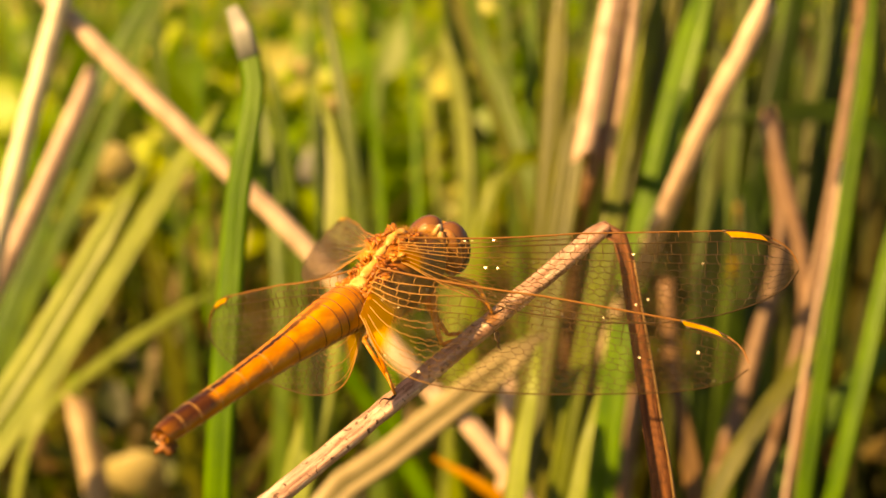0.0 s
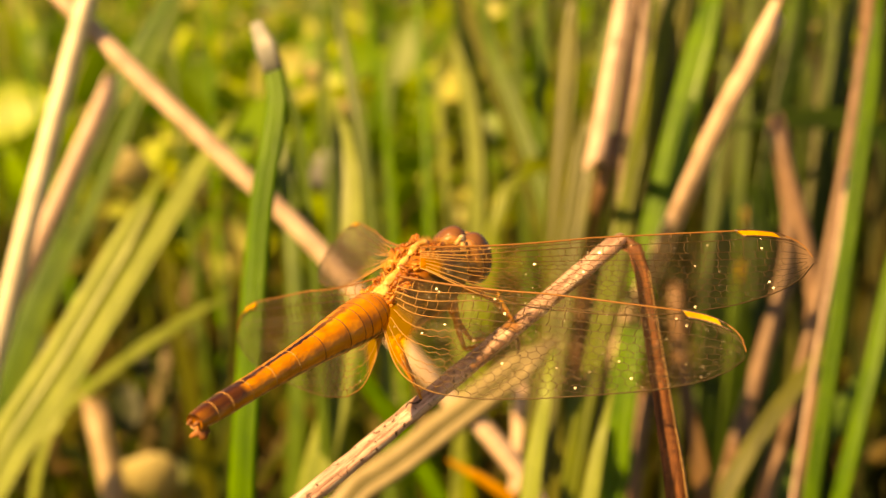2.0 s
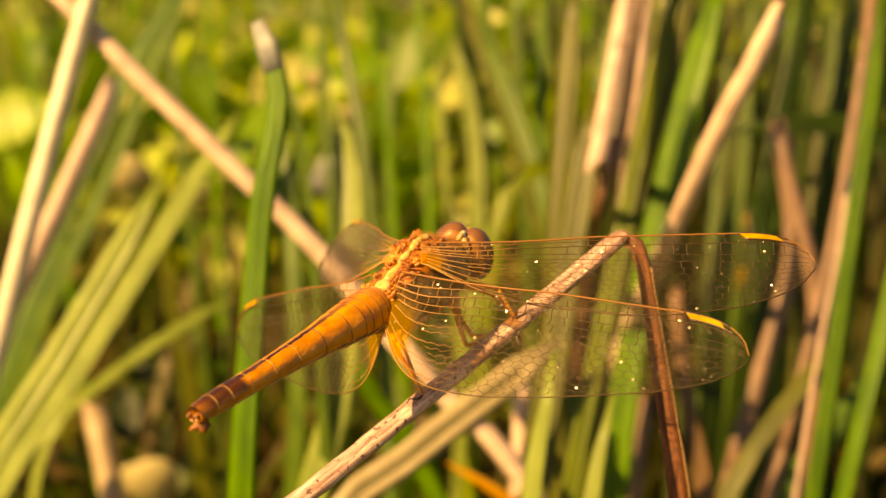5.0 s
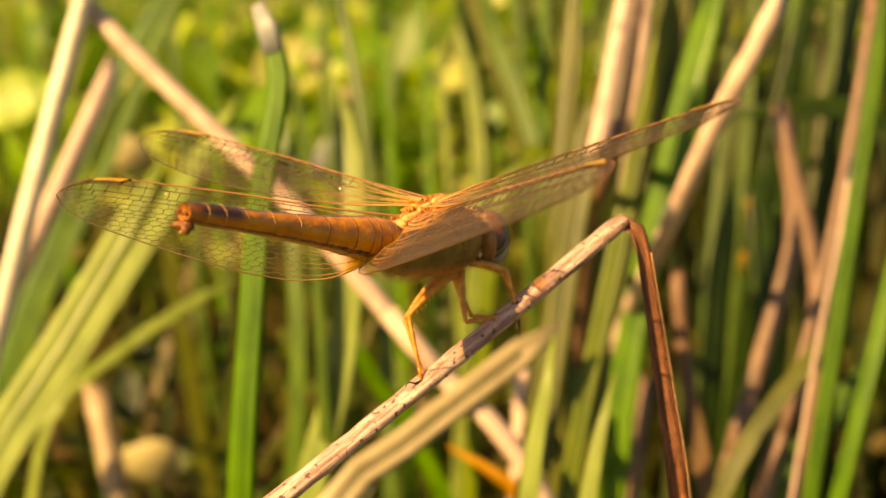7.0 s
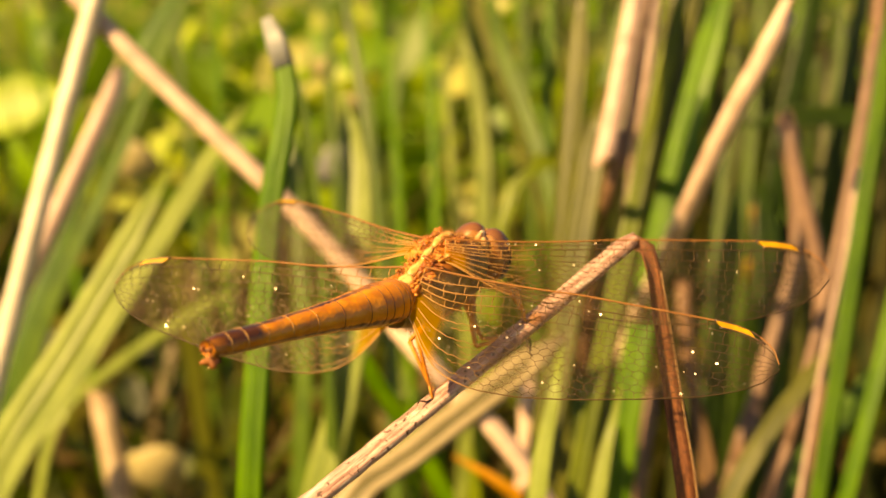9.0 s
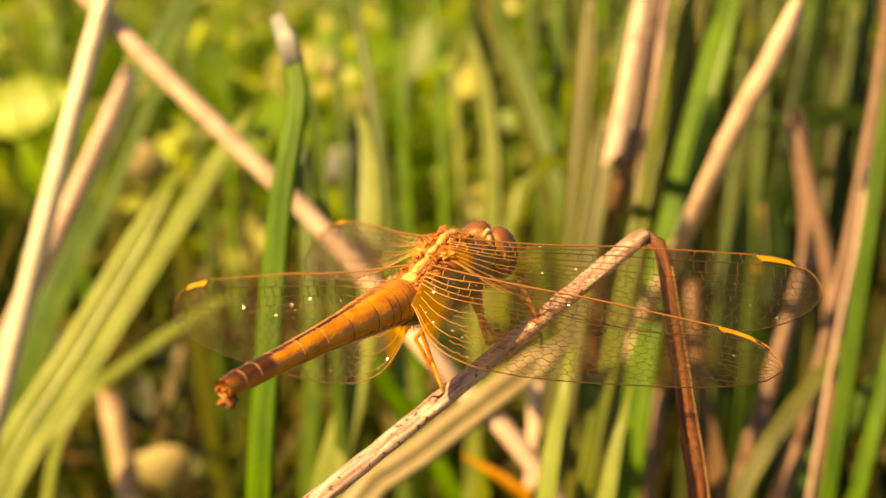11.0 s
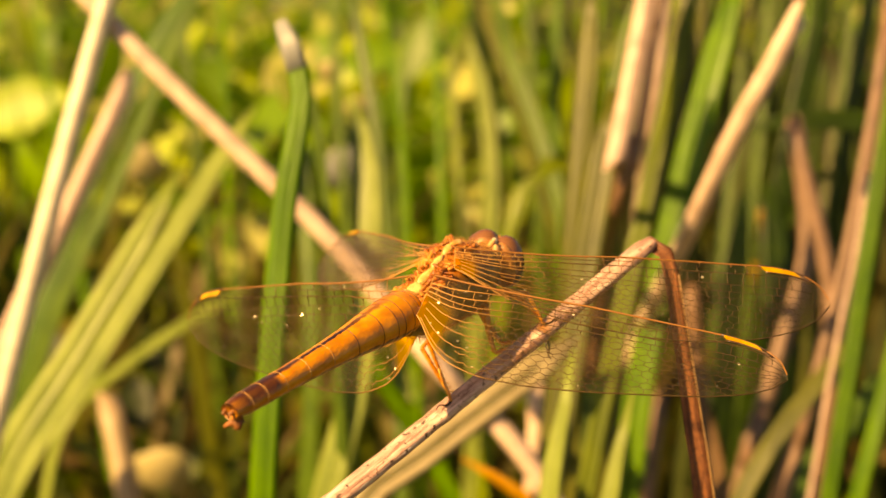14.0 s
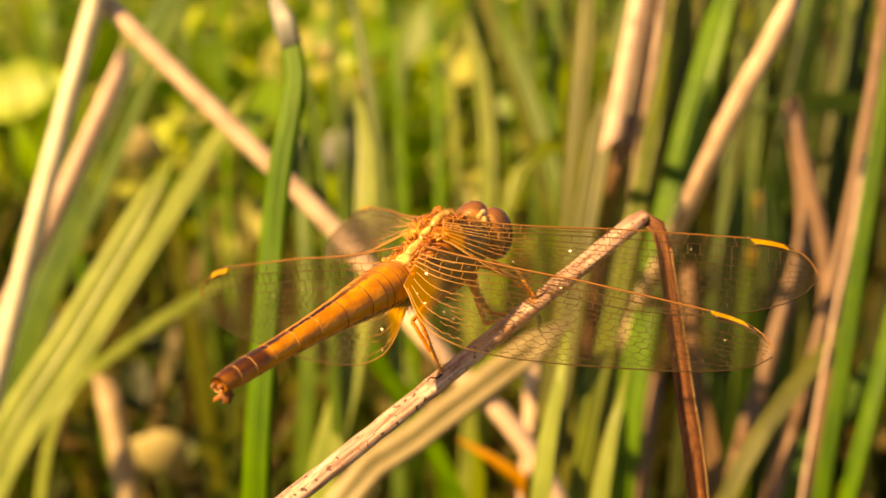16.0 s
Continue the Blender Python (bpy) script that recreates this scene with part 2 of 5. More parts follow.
def abdomen_material():
    """Golden tergites, a dark line along the back and a thin one low on each side, dark last segments."""
    m = chitin("abdomen cuticle", (0.56, 0.175, 0.010), (0.84, 0.33, 0.028), 420.0, 0.30)
    tree, bsdf = m.node_tree, m.node_tree.nodes["Principled BSDF"]
    uv = tree.nodes.new("ShaderNodeUVMap")
    split = tree.nodes.new("ShaderNodeSeparateXYZ")
    link(tree, uv.outputs[0], split.inputs[0])
    bsdf.inputs["Subsurface Weight"].default_value = 0.0
    streaks = node(tree, "ShaderNodeTexNoise", Scale=1.0, Detail=4.0)
    link(tree, stretched_uv(tree, 16, 13), streaks.inputs["Vector"])
    clouds = node(tree, "ShaderNodeTexNoise", Scale=1.0, Detail=2.0)
    link(tree, stretched_uv(tree, 7, 16), clouds.inputs["Vector"])
    # ragged edges of the dark lines
    ragged = node(tree, "ShaderNodeTexNoise", Scale=1.0, Detail=3.0)
    link(tree, stretched_uv(tree, 8, 40), ragged.inputs["Vector"])
    shift = tree.nodes.new("ShaderNodeMath")
    shift.operation = "MULTIPLY_ADD"
    shift.inputs[1].default_value = 0.06
    link(tree, ragged.outputs["Fac"], shift.inputs[0])
    link(tree, split.outputs["X"], shift.inputs[2])
    round_it = shift.outputs[0]
    along = split.outputs["Y"]
    gold = mixed(tree, ramp(tree, streaks.outputs["Fac"], (0.36, (0.45, 0.45, 0.45)), (0.52, (0, 0, 0))), bsdf.inputs["Base Color"].links[0].from_socket, (0.44, 0.125, 0.010))
    gold = mixed(tree, ramp(tree, clouds.outputs["Fac"], (0.36, (0.22, 0.22, 0.22)), (0.50, (0, 0, 0))), gold, (0.55, 0.16, 0.010))
    black = (0.022, 0.009, 0.006)
    sides = ramp(tree, round_it, (0.15, (0, 0, 0)), (0.165, (1, 1, 1)), (0.205, (1, 1, 1)), (0.22, (0, 0, 0)), (0.845, (0, 0, 0)), (0.857, (1, 1, 1)), (0.895, (1, 1, 1)), (0.91, (0, 0, 0)))
    dashes = ramp(tree, ragged.outputs["Fac"], (0.44, (0, 0, 0)), (0.52, (1, 1, 1)))
    fade = ramp(tree, along, (0.06, (0, 0, 0)), (0.13, (0.95, 0.95, 0.95)), (1.0, (1, 1, 1)))
    colour = mixed(tree, mixed(tree, 1.0, mixed(tree, 1.0, sides, fade, "MULTIPLY"), mixed(tree, 0.85, dashes, (1.0, 1.0, 1.0)), "MULTIPLY"), gold, black)
    line = ramp(tree, round_it, (0.500, (0, 0, 0)), (0.510, (1, 1, 1)), (0.548, (1, 1, 1)), (0.560, (0, 0, 0)))
    grow = ramp(tree, along, (0.08, (0, 0, 0)), (0.22, (0.6, 0.6, 0.6)), (0.42, (1, 1, 1)))
    colour = mixed(tree, mixed(tree, 1.0, line, grow, "MULTIPLY"), colour, black)
    wide = ramp(tree, round_it, (0.475, (0, 0, 0)), (0.492, (1, 1, 1)), (0.570, (1, 1, 1)), (0.592, (0, 0, 0)))
    rear = ramp(tree, along, (0.60, (0, 0, 0)), (0.74, (1, 1, 1)))
    colour = mixed(tree, mixed(tree, 1.0, wide, rear, "MULTIPLY"), colour, (0.05, 0.016, 0.008))
    rust = ramp(tree, along, (0.82, (0, 0, 0)), (0.97, (0.6, 0.6, 0.6)))
    colour = mixed(tree, rust, colour, (0.28, 0.085, 0.020))
    tip = ramp(tree, along, (0.775, (0, 0, 0)), (0.80, (0.95, 0.95, 0.95)), (0.95, (0.9, 0.9, 0.9)), (1.0, (0.35, 0.35, 0.35)))
    back = ramp(tree, round_it, (0.33, (0, 0, 0)), (0.38, (1, 1, 1)), (0.69, (0.95, 0.95, 0.95)), (0.77, (0, 0, 0)))
    colour = mixed(tree, mixed(tree, 1.0, tip, back, "MULTIPLY"), colour, (0.050, 0.014, 0.007))
    link(tree, colour, bsdf.inputs["Base Color"])
    ridges = bsdf.inputs["Normal"].links[0].from_node
    lumps = node(tree, "ShaderNodeBump", Strength=0.55, Distance=0.0003)
    link(tree, clouds.outputs["Fac"], lumps.inputs["Height"])
    link(tree, lumps.outputs[0], ridges.inputs["Normal"])
    return m


def eye_material():
    """Compound eye: red-brown above, blue-grey below."""
    m, tree, nodes, bsdf = material("compound eye")
    where = tree.nodes.new("ShaderNodeTexCoord")
    split = tree.nodes.new("ShaderNodeSeparateXYZ")
    link(tree, where.outputs["Generated"], split.inputs[0])
    rise = tree.nodes.new("ShaderNodeMath")
    rise.operation = "MULTIPLY_ADD"
    rise.inputs[1].default_value = -0.75
    link(tree, split.outputs["X"], rise.inputs[0])
    link(tree, split.outputs["Z"], rise.inputs[2])
    colour = ramp(tree, rise.outputs[0], (0.0, (0.22, 0.23, 0.20)), (0.07, (0.04, 0.04, 0.04)), (0.13, (0.14, 0.14, 0.125)), (0.20, (0.03, 0.027, 0.025)), (0.30, (0.10, 0.05, 0.033)), (0.5, (0.16, 0.062, 0.03)), (0.8, (0.25, 0.105, 0.045)))
    link(tree, colour, bsdf.inputs["Base Color"])
    bsdf.inputs["Roughness"].default_value = 0.22
    cells = node(tree, "ShaderNodeTexVoronoi", Scale=9000.0)
    link(tree, where.outputs["Object"], cells.inputs["Vector"])
    bump(tree, cells.outputs["Distance"], 0.25, 0.00005, bsdf)
    return m


def membrane_material(name, amber):
    """Clear wing membrane: lets light through, a few cells glint, amber at the rear of its root."""
    m, tree, nodes, bsdf = material(name)
    uv = tree.nodes.new("ShaderNodeUVMap")
    split = tree.nodes.new("ShaderNodeSeparateXYZ")
    link(tree, uv.outputs[0], split.inputs[0])
    where = tree.nodes.new("ShaderNodeTexCoord")
    span = ramp(tree, split.outputs["Y"], (0.0, (1, 1, 1)), (amber * 0.7, (0.95, 0.95, 0.95)), (amber, (0, 0, 0)))
    rear = ramp(tree, split.outputs["X"], (0.25, (0.06, 0.06, 0.06)), (0.55, (1, 1, 1)))
    root = mixed(tree, 1.0, span, rear, "MULTIPLY")
    clear = node(tree, "ShaderNodeBsdfTransparent")
    link(tree, mixed(tree, root, (0.96, 0.95, 0.92), (1.0, 0.64, 0.03)), clear.inputs["Color"])
    haze = mixed(tree, root, (0.64, 0.47, 0.31), (0.95, 0.52, 0.012))
    glow = node(tree, "ShaderNodeBsdfTranslucent")
    dust = node(tree, "ShaderNodeBsdfDiffuse")
    milk = node(tree, "ShaderNodeMixShader", Fac=0.35)
    link(tree, haze, glow.inputs["Color"])
    link(tree, haze, dust.inputs["Color"])
    link(tree, glow.outputs[0], milk.inputs[1])
    link(tree, dust.outputs[0], milk.inputs[2])
    share = tree.nodes.new("ShaderNodeMath")
    share.operation = "MULTIPLY_ADD"
    share.inputs[1].default_value, share.inputs[2].default_value = 0.36, 0.036
    link(tree, root, share.inputs[0])
    milky = tree.nodes.new("ShaderNodeMixShader")
    link(tree, share.outputs[0], milky.inputs[0])
    link(tree, clear.outputs[0], milky.inputs[1])
    link(tree, milk.outputs[0], milky.inputs[2])
    facing = node(tree, "ShaderNodeLayerWeight", Blend=0.5)
    fresnel = tree.nodes.new("ShaderNodeMath")
    fresnel.operation = "POWER"
    fresnel.inputs[1].default_value = 4.0
    link(tree, facing.outputs["Facing"], fresnel.inputs[0])
    wave = node(tree, "ShaderNodeTexNoise", Scale=1500.0, Detail=1.0)
    link(tree, where.outputs["Object"], wave.inputs["Vector"])
    sheen = node(tree, "ShaderNodeBsdfGlossy", Roughness=0.40)
    sheen.inputs["Color"].default_value = (1.0, 0.72, 0.56, 1)
    bump(tree, wave.outputs["Fac"], 0.4, 0.0005, sheen)
    soft = tree.nodes.new("ShaderNodeMath")
    soft.operation = "MULTIPLY_ADD"
    soft.inputs[1].default_value, soft.inputs[2].default_value = 0.45, 0.004
    link(tree, fresnel.outputs[0], soft.inputs[0])
    satin = tree.nodes.new("ShaderNodeMixShader")
    link(tree, soft.outputs[0], satin.inputs[0])
    link(tree, milky.outputs[0], satin.inputs[1])
    link(tree, sheen.outputs[0], satin.inputs[2])
    # each cell is a small facet of its own tilt
    cells = node(tree, "ShaderNodeTexVoronoi", Scale=2100.0)
    link(tree, where.outputs["Object"], cells.inputs["Vector"])
    tilt = tree.nodes.new("ShaderNodeVectorMath")
    tilt.operation = "MULTIPLY_ADD"
    tilt.inputs[1].default_value, tilt.inputs[2].default_value = (0.84, 0.84, 0.84), (-0.42, -0.42, -0.42)
    link(tree, cells.outputs["Color"], tilt.inputs[0])
    geo = tree.nodes.new("ShaderNodeNewGeometry")
    facet = tree.nodes.new("ShaderNodeVectorMath")
    link(tree, tilt.outputs[0], facet.inputs[0])
    link(tree, geo.outputs["Normal"], facet.inputs[1])
    level = tree.nodes.new("ShaderNodeVectorMath")
    level.operation = "NORMALIZE"
    link(tree, facet.outputs[0], level.inputs[0])
    dot = ramp(tree, cells.outputs["Distance"], (0.16, (0.045, 0.045, 0.045)), (0.30, (0, 0, 0)))
    glint = node(tree, "ShaderNodeBsdfGlossy", Roughness=0.2)
    glint.inputs["Color"].default_value = (1.0, 0.88, 0.76, 1)
    link(tree, level.outputs[0], glint.inputs["Normal"])
    last = tree.nodes.new("ShaderNodeMixShader")
    link(tree, dot, last.inputs[0])
    link(tree, satin.outputs[0], last.inputs[1])
    link(tree, glint.outputs[0], last.inputs[2])
    link(tree, last.outputs[0], nodes["Material Output"].inputs["Surface"])
    return m


def vein_material():
    m, tree, nodes, bsdf = material("wing vein")
    bsdf.inputs["Specular IOR Level"].default_value = 0.3
    uv = tree.nodes.new("ShaderNodeUVMap")
    split = tree.nodes.new("ShaderNodeSeparateXYZ")
    link(tree, uv.outputs[0], split.inputs[0])
    along = ramp(tree, split.outputs["Y"], (0.0, (0.58, 0.32, 0.11)), (0.13, (0.42, 0.21, 0.065)), (0.27, (0.10, 0.054, 0.017)), (1.0, (0.048, 0.030, 0.012)))
    front = ramp(tree, split.outputs["X"], (0.0, (1, 1, 1)), (0.05, (0, 0, 0)))
    link(tree, mixed(tree, front, along, (0.30, 0.13, 0.04)), bsdf.inputs["Base Color"])
    bsdf.inputs["Roughness"].default_value = 0.45
    return m


thorax_mat = thorax_material()
abdomen_mat = abdomen_material()
eye_mat = eye_material()
plate_mat = chitin("golden dorsal plate", (0.66, 0.34, 0.09), (0.88, 0.58, 0.24), 900.0, 0.22)
tail_mat = chitin("brown tail tip", (0.10, 0.030, 0.008), (0.34, 0.12, 0.028), 900.0, 0.45)
hinge_mat = chitin("wing hinge", (0.20, 0.05, 0.008), (0.56, 0.19, 0.032), 900.0, 0.4)
face_mat = chitin("ochre face", (0.46, 0.16, 0.026), (0.70, 0.31, 0.07), 700.0, 0.4)
pale_mat = chitin("cream patch", (0.66, 0.50, 0.30), (0.80, 0.68, 0.46), 700.0, 0.5)
leg_mat = chitin("orange leg", (0.56, 0.21, 0.03), (0.80, 0.38, 0.075), 1200.0, 0.4)
jaw_mat = chitin("lower lip", (0.52, 0.27, 0.10), (0.68, 0.40, 0.18), 700.0, 0.45)
rim_mat = chitin("eye rim", (0.24, 0.095, 0.03), (0.42, 0.20, 0.07), 700.0, 0.3)
keel_mat = chitin("pale keel", (0.36, 0.15, 0.035), (0.60, 0.32, 0.11), 900.0, 0.35)
claw_mat = chitin("dark claw", (0.03, 0.015, 0.01), (0.09, 0.04, 0.02), 1200.0, 0.4)
ring_mat = chitin("dark ring", (0.09, 0.028, 0.008), (0.18, 0.06, 0.014), 900.0, 0.4)
seam_mat = chitin("dark seam", (0.035, 0.018, 0.010), (0.10, 0.05, 0.02), 900.0, 0.4)
seam_brown = chitin("brown seam", (0.08, 0.045, 0.015), (0.16, 0.09, 0.03), 900.0, 0.5)
hair_mat = chitin("golden hair", (0.46, 0.20, 0.04), (0.68, 0.36, 0.09), 900.0, 0.5)
fore_membrane = membrane_material("forewing membrane", 0.07)
hind_membrane = membrane_material("hindwing membrane", 0.115)
vein_mat = vein_material()
stigma_mat = chitin("amber wing mark", (0.46, 0.23, 0.008), (0.62, 0.34, 0.016), 900.0, 0.45)


# ---- builders ----
def mesh_of(name, verts, faces, uvs=None, smooth=True):
    data = bpy.data.meshes.new(name)
    data.from_pydata([tuple(v) for v in verts], [], faces)
    if uvs is not None:
        layer = data.uv_layers.new(name="UVMap")
        index = np.zeros(len(data.loops), dtype=np.int32)
        data.loops.foreach_get("vertex_index", index)
        layer.data.foreach_set("uv", np.asarray(uvs, dtype=np.float32)[index].ravel())
    if smooth:
        data.polygons.foreach_set("use_smooth", [True] * len(data.polygons))
    data.update()
    return data


def part(name, data, mat, parent, label=""):
    """One mesh under a thing, or under one of its parts."""
    ob = new(name, data)
    if not data.materials:
        data.materials.append(mat)
    ob.parent = parent
    return tagged(ob, label)


def smooth_path(points, count):
    """A smooth curve through the points, with count + 1 places on it, evenly spread."""
    p = [np.array(q, float) for q in points]
    p = [2 * p[0] - p[1], *p, 2 * p[-1] - p[-2]]
    fine = []
    for i in range(1, len(p) - 2):
        k = [0.0]
        for j in range(i - 1, i + 2):
            k.append(k[-1] + max(1e-6, np.linalg.norm(p[j + 1] - p[j])) ** 0.5)
        for t in np.linspace(k[1], k[2], 24, endpoint=i == len(p) - 3):
            a = [(k[n + 1] - t) / (k[n + 1] - k[n]) * p[i - 1 + n] + (t - k[n]) / (k[n + 1] - k[n]) * p[i + n] for n in range(3)]
            b = [(k[n + 2] - t) / (k[n + 2] - k[n]) * a[n] + (t - k[n]) / (k[n + 2] - k[n]) * a[n + 1] for n in range(2)]
            fine.append((k[2] - t) / (k[2] - k[1]) * b[0] + (t - k[1]) / (k[2] - k[1]) * b[1])
    fine = np.array(fine)
    steps = np.concatenate([[0], np.cumsum(np.linalg.norm(np.diff(fine, axis=0), axis=1))])
    places = np.linspace(0, steps[-1], count + 1)
    return np.stack([np.interp(places, steps, fine[:, c]) for c in range(3)], axis=1)


def lofted(path, profile, size, facing=(0, -1, 0), closed_ends=True):
    """A closed profile carried along a path. size(s, length) scales it; returns verts, faces, uvs (along in units of 2 cm)."""
    tangent = np.gradient(path, axis=0)
    tangent /= np.linalg.norm(tangent, axis=1)[:, None]
    steps = np.concatenate([[0], np.cumsum(np.linalg.norm(np.diff(path, axis=0), axis=1))])
    n = len(profile)
    verts, uvs, faces = [], [], []
    for i, (p, t) in enumerate(zip(path, tangent)):
        side = np.cross(t, facing)
        side /= np.linalg.norm(side) + 1e-12
        up = np.cross(side, t)
        k = size(steps[i] / steps[-1], steps[i])
        for j, (u, v) in enumerate(profile):
            kx, ky = k if isinstance(k, tuple) else (k, k)
            verts.append(p + side * u * kx + up * v * ky)
            uvs.append((j / n, steps[i] / 0.02))
    for i in range(len(path) - 1):
        for j in range(n):
            a, b = i * n + j, i * n + (j + 1) % n
            faces.append((a, b, b + n, a + n))
    if closed_ends:
        faces.append(tuple(reversed(range(n))))
        faces.append(tuple(range((len(path) - 1) * n, len(path) * n)))
    return verts, faces, uvs


def circle(n, wobble=0.0, rng=random):
    return [((1 + wobble * rng.uniform(-1, 1)) * math.cos(2 * math.pi * k / n), (1 + wobble * rng.uniform(-1, 1)) * math.sin(2 * math.pi * k / n)) for k in range(n)]


def ellipsoid(name, centre, radii, rings=14, sides=20, rough=0.0, turn=None):
    verts, faces = [], []
    for i in range(rings + 1):
        a = math.pi * i / rings
        for j in range(sides):
            b = 2 * math.pi * j / sides
            p = Vector((radii[0] * math.sin(a) * math.cos(b), radii[1] * math.sin(a) * math.sin(b), radii[2] * math.cos(a)))
            p *= 1 + rough * noise.noise(Vector(p) * (1.3 / max(radii)) + Vector(centre) * 700)
            if turn:
                p = turn @ p
            verts.append(Vector(centre) + p)
    for i in range(rings):
        for j in range(sides):
            a, b = i * sides + j, i * sides + (j + 1) % sides
            faces.append((a, a + sides, b + sides, b))
    return mesh_of(name, verts, faces)


def joined(pieces):
    verts, faces, uvs = [], [], []
    for v, f, u in pieces:
        k = len(verts)
        verts += list(v)
        uvs += list(u)
        faces += [tuple(i + k for i in g) for g in f]
    return verts, faces, uvs


rng = random.Random(7)


def grass_blade(points, width, mat, label, tip=None, blunt=0.02, rib_mat=None, top=1.0, turn=None):
    """A single blade: folded along its midrib, thick at the rib, narrowing to its tip."""
    count = 90 if tip else 34
    path = smooth_path(points, count)
    length = np.linalg.norm(np.diff(path, axis=0), axis=1).sum()
    fold, thick = rng.uniform(0.10, 0.20) * (0.2 if tip else 1), 0.05
    profile = [(-0.5, fold), (-0.22, fold * 0.35), (0, 0), (0.22, fold * 0.35), (0.5, fold), (0.26, fold * 0.35 - thick), (0, -thick * 2.2), (-0.26, fold * 0.35 - thick)]
    phase = rng.uniform(0, 6)

    def size(s, d):
        return width * (1 - (1 - top) * s ** 3) * min(1.08, 0.7 + 1.4 * s) * (1 + 0.03 * math.sin(9 * s + phase)) * max(0.05, min(1, (length - d) / blunt)) ** 0.6

    a = rng.uniform(0.15, 0.6) if mat is leaf_dark_shade else rng.uniform(-0.8, -0.1)
    if turn is not None:
        a = turn
    v, f, u = lofted(path, profile, size, (math.sin(a), -math.cos(a), 0.1))
    ob = new("grass_blade", mesh_of("grass_blade", v, f, u))
    ob.data.materials.append(mat)
    half = 0.075 if rib_mat else 0.05
    rib = [(-half, half * fold + 0.02), (0, 0.03), (half, half * fold + 0.02), (0, -thick * 2.8)]
    v, f, u = lofted(path[:-1], rib, size, (math.sin(a), -math.cos(a), 0.1))
    part("midrib", mesh_of("midrib", v, f, u), rib_mat or mat, ob)
    if tip:
        n = int(count * (1 - 0.0062 / length))
        v, f, u = lofted(path[n:], [(x * 1.06, y + (0.07 if k < 5 else -0.09)) for k, (x, y) in enumerate(profile)], lambda s, d: width * top * 1.1 * max(0.3, min(1, (1 - s) / 0.1)) ** 0.5, (math.sin(a), -math.cos(a), 0.1))
        part("bleached_tip", mesh_of("bleached_tip", v, f, u), tip, ob, "bleached whitish tip")
    return tagged(ob, label, "grass", "blades of the sedge clump")


def dry_straw(points, radius, mat, label):
    """A dry round stem with ribs, a swollen node and a torn end."""
    path = smooth_path(points, 44)
    profile = circle(12, 0.10, rng)
    node_at, phase = rng.uniform(0.35, 0.8), rng.uniform(0, 6)

    def size(s, d):
        return radius * (1.06 - 0.14 * s) * (1 + 0.012 * math.sin(23 * s + phase))

    v, f, u = lofted(path, profile, size)
    n = len(profile)
    v = [np.array(p) for p in v]
    tip = path[-1] - path[-2]
    tip /= np.linalg.norm(tip)
    for j in range(n):
        v[-n + j] = v[-n + j] + tip * radius * rng.uniform(-0.8, 2.4)
        v[j] = v[j] + tip * radius * rng.uniform(-1.5, 0.5)
    ob = new("dry_straw", mesh_of("dry_straw", v, f, u))
    ob.data.materials.append(mat)
    i = int(node_at * 44)
    v, f, u = lofted(path[i - 1:i + 2], profile, lambda s, d: radius * (1.065 - 0.14 * node_at) * (1 + 0.05 * math.sin(math.pi * s)))
    part("node", mesh_of("node", v, f, u), mat, ob)
    return tagged(ob, label, "straw", "dry straws of the sedge clump")


def round_leaf(centre, radius, mat, label):
    """A cupped round leaf on a short stalk."""
    verts, faces, uvs = [], [], []
    for i in range(7):
        for j in range(18):
            b, r = 2 * math.pi * j / 18, radius * i / 6
            edge = 1 + 0.12 * math.sin(3 * b + radius * 900) * i / 6
            verts.append((centre[0] + r * edge * math.cos(b), centre[1] + 0.35 * r * r / radius - 0.3 * r * math.sin(b), centre[2] + r * edge * math.sin(b)))
            uvs.append((j / 18, i / 6))
    for i in range(6):
        for j in range(18):
            a, b = i * 18 + j, i * 18 + (j + 1) % 18
            faces.append((a, b, b + 18, a + 18))
    ob = new("round_leaf", mesh_of("round_leaf", verts, faces, uvs))
    ob.data.materials.append(mat)
    thick = ob.modifiers.new("thickness", "SOLIDIFY")
    thick.thickness = 0.0006
    stem = smooth_path([(centre[0] + 0.01, centre[1] + 0.02, -0.004), (centre[0] + 0.004, centre[1] + 0.012, centre[2] * 0.6), (centre[0], centre[1] + 0.003, centre[2] - radius * 0.3)], 8)
    v, f, u = lofted(stem, circle(7), lambda s, d: 0.0009)
    part("leaf_stalk", mesh_of("leaf_stalk", v, f, u), leaf_mid, ob)
    return tagged(ob, label, "leaf")


# ---- ground ----
def build_ground():
    near = np.concatenate([-np.geomspace(600, 0.4, 26), np.linspace(-0.3, 0.3, 7), np.geomspace(0.4, 600, 26)])
    verts, faces, n = [], [], len(near)
    for y in near:
        for x in near:
            far = math.hypot(x, y)
            lump = 0.02 * noise.noise((x * 2.2, y * 2.2, 0)) * min(1, far / 0.5)
            verts.append((x, y, lump - 0.02 + (0.9 * noise.noise((x * 0.02, y * 0.02, 4)) * min(1, max(0, far - 20) / 60))))
    for i in range(n - 1):
        for j in range(n - 1):
            faces.append((i * n + j, i * n + j + 1, (i + 1) * n + j + 1, (i + 1) * n + j))
    ob = new("ground", mesh_of("ground", verts, faces))
    ob.data.materials.append(ground_material())
    tagged(ob, "dark soil under grass litter reaching the horizon", "ground", kind="structure")


build_ground()


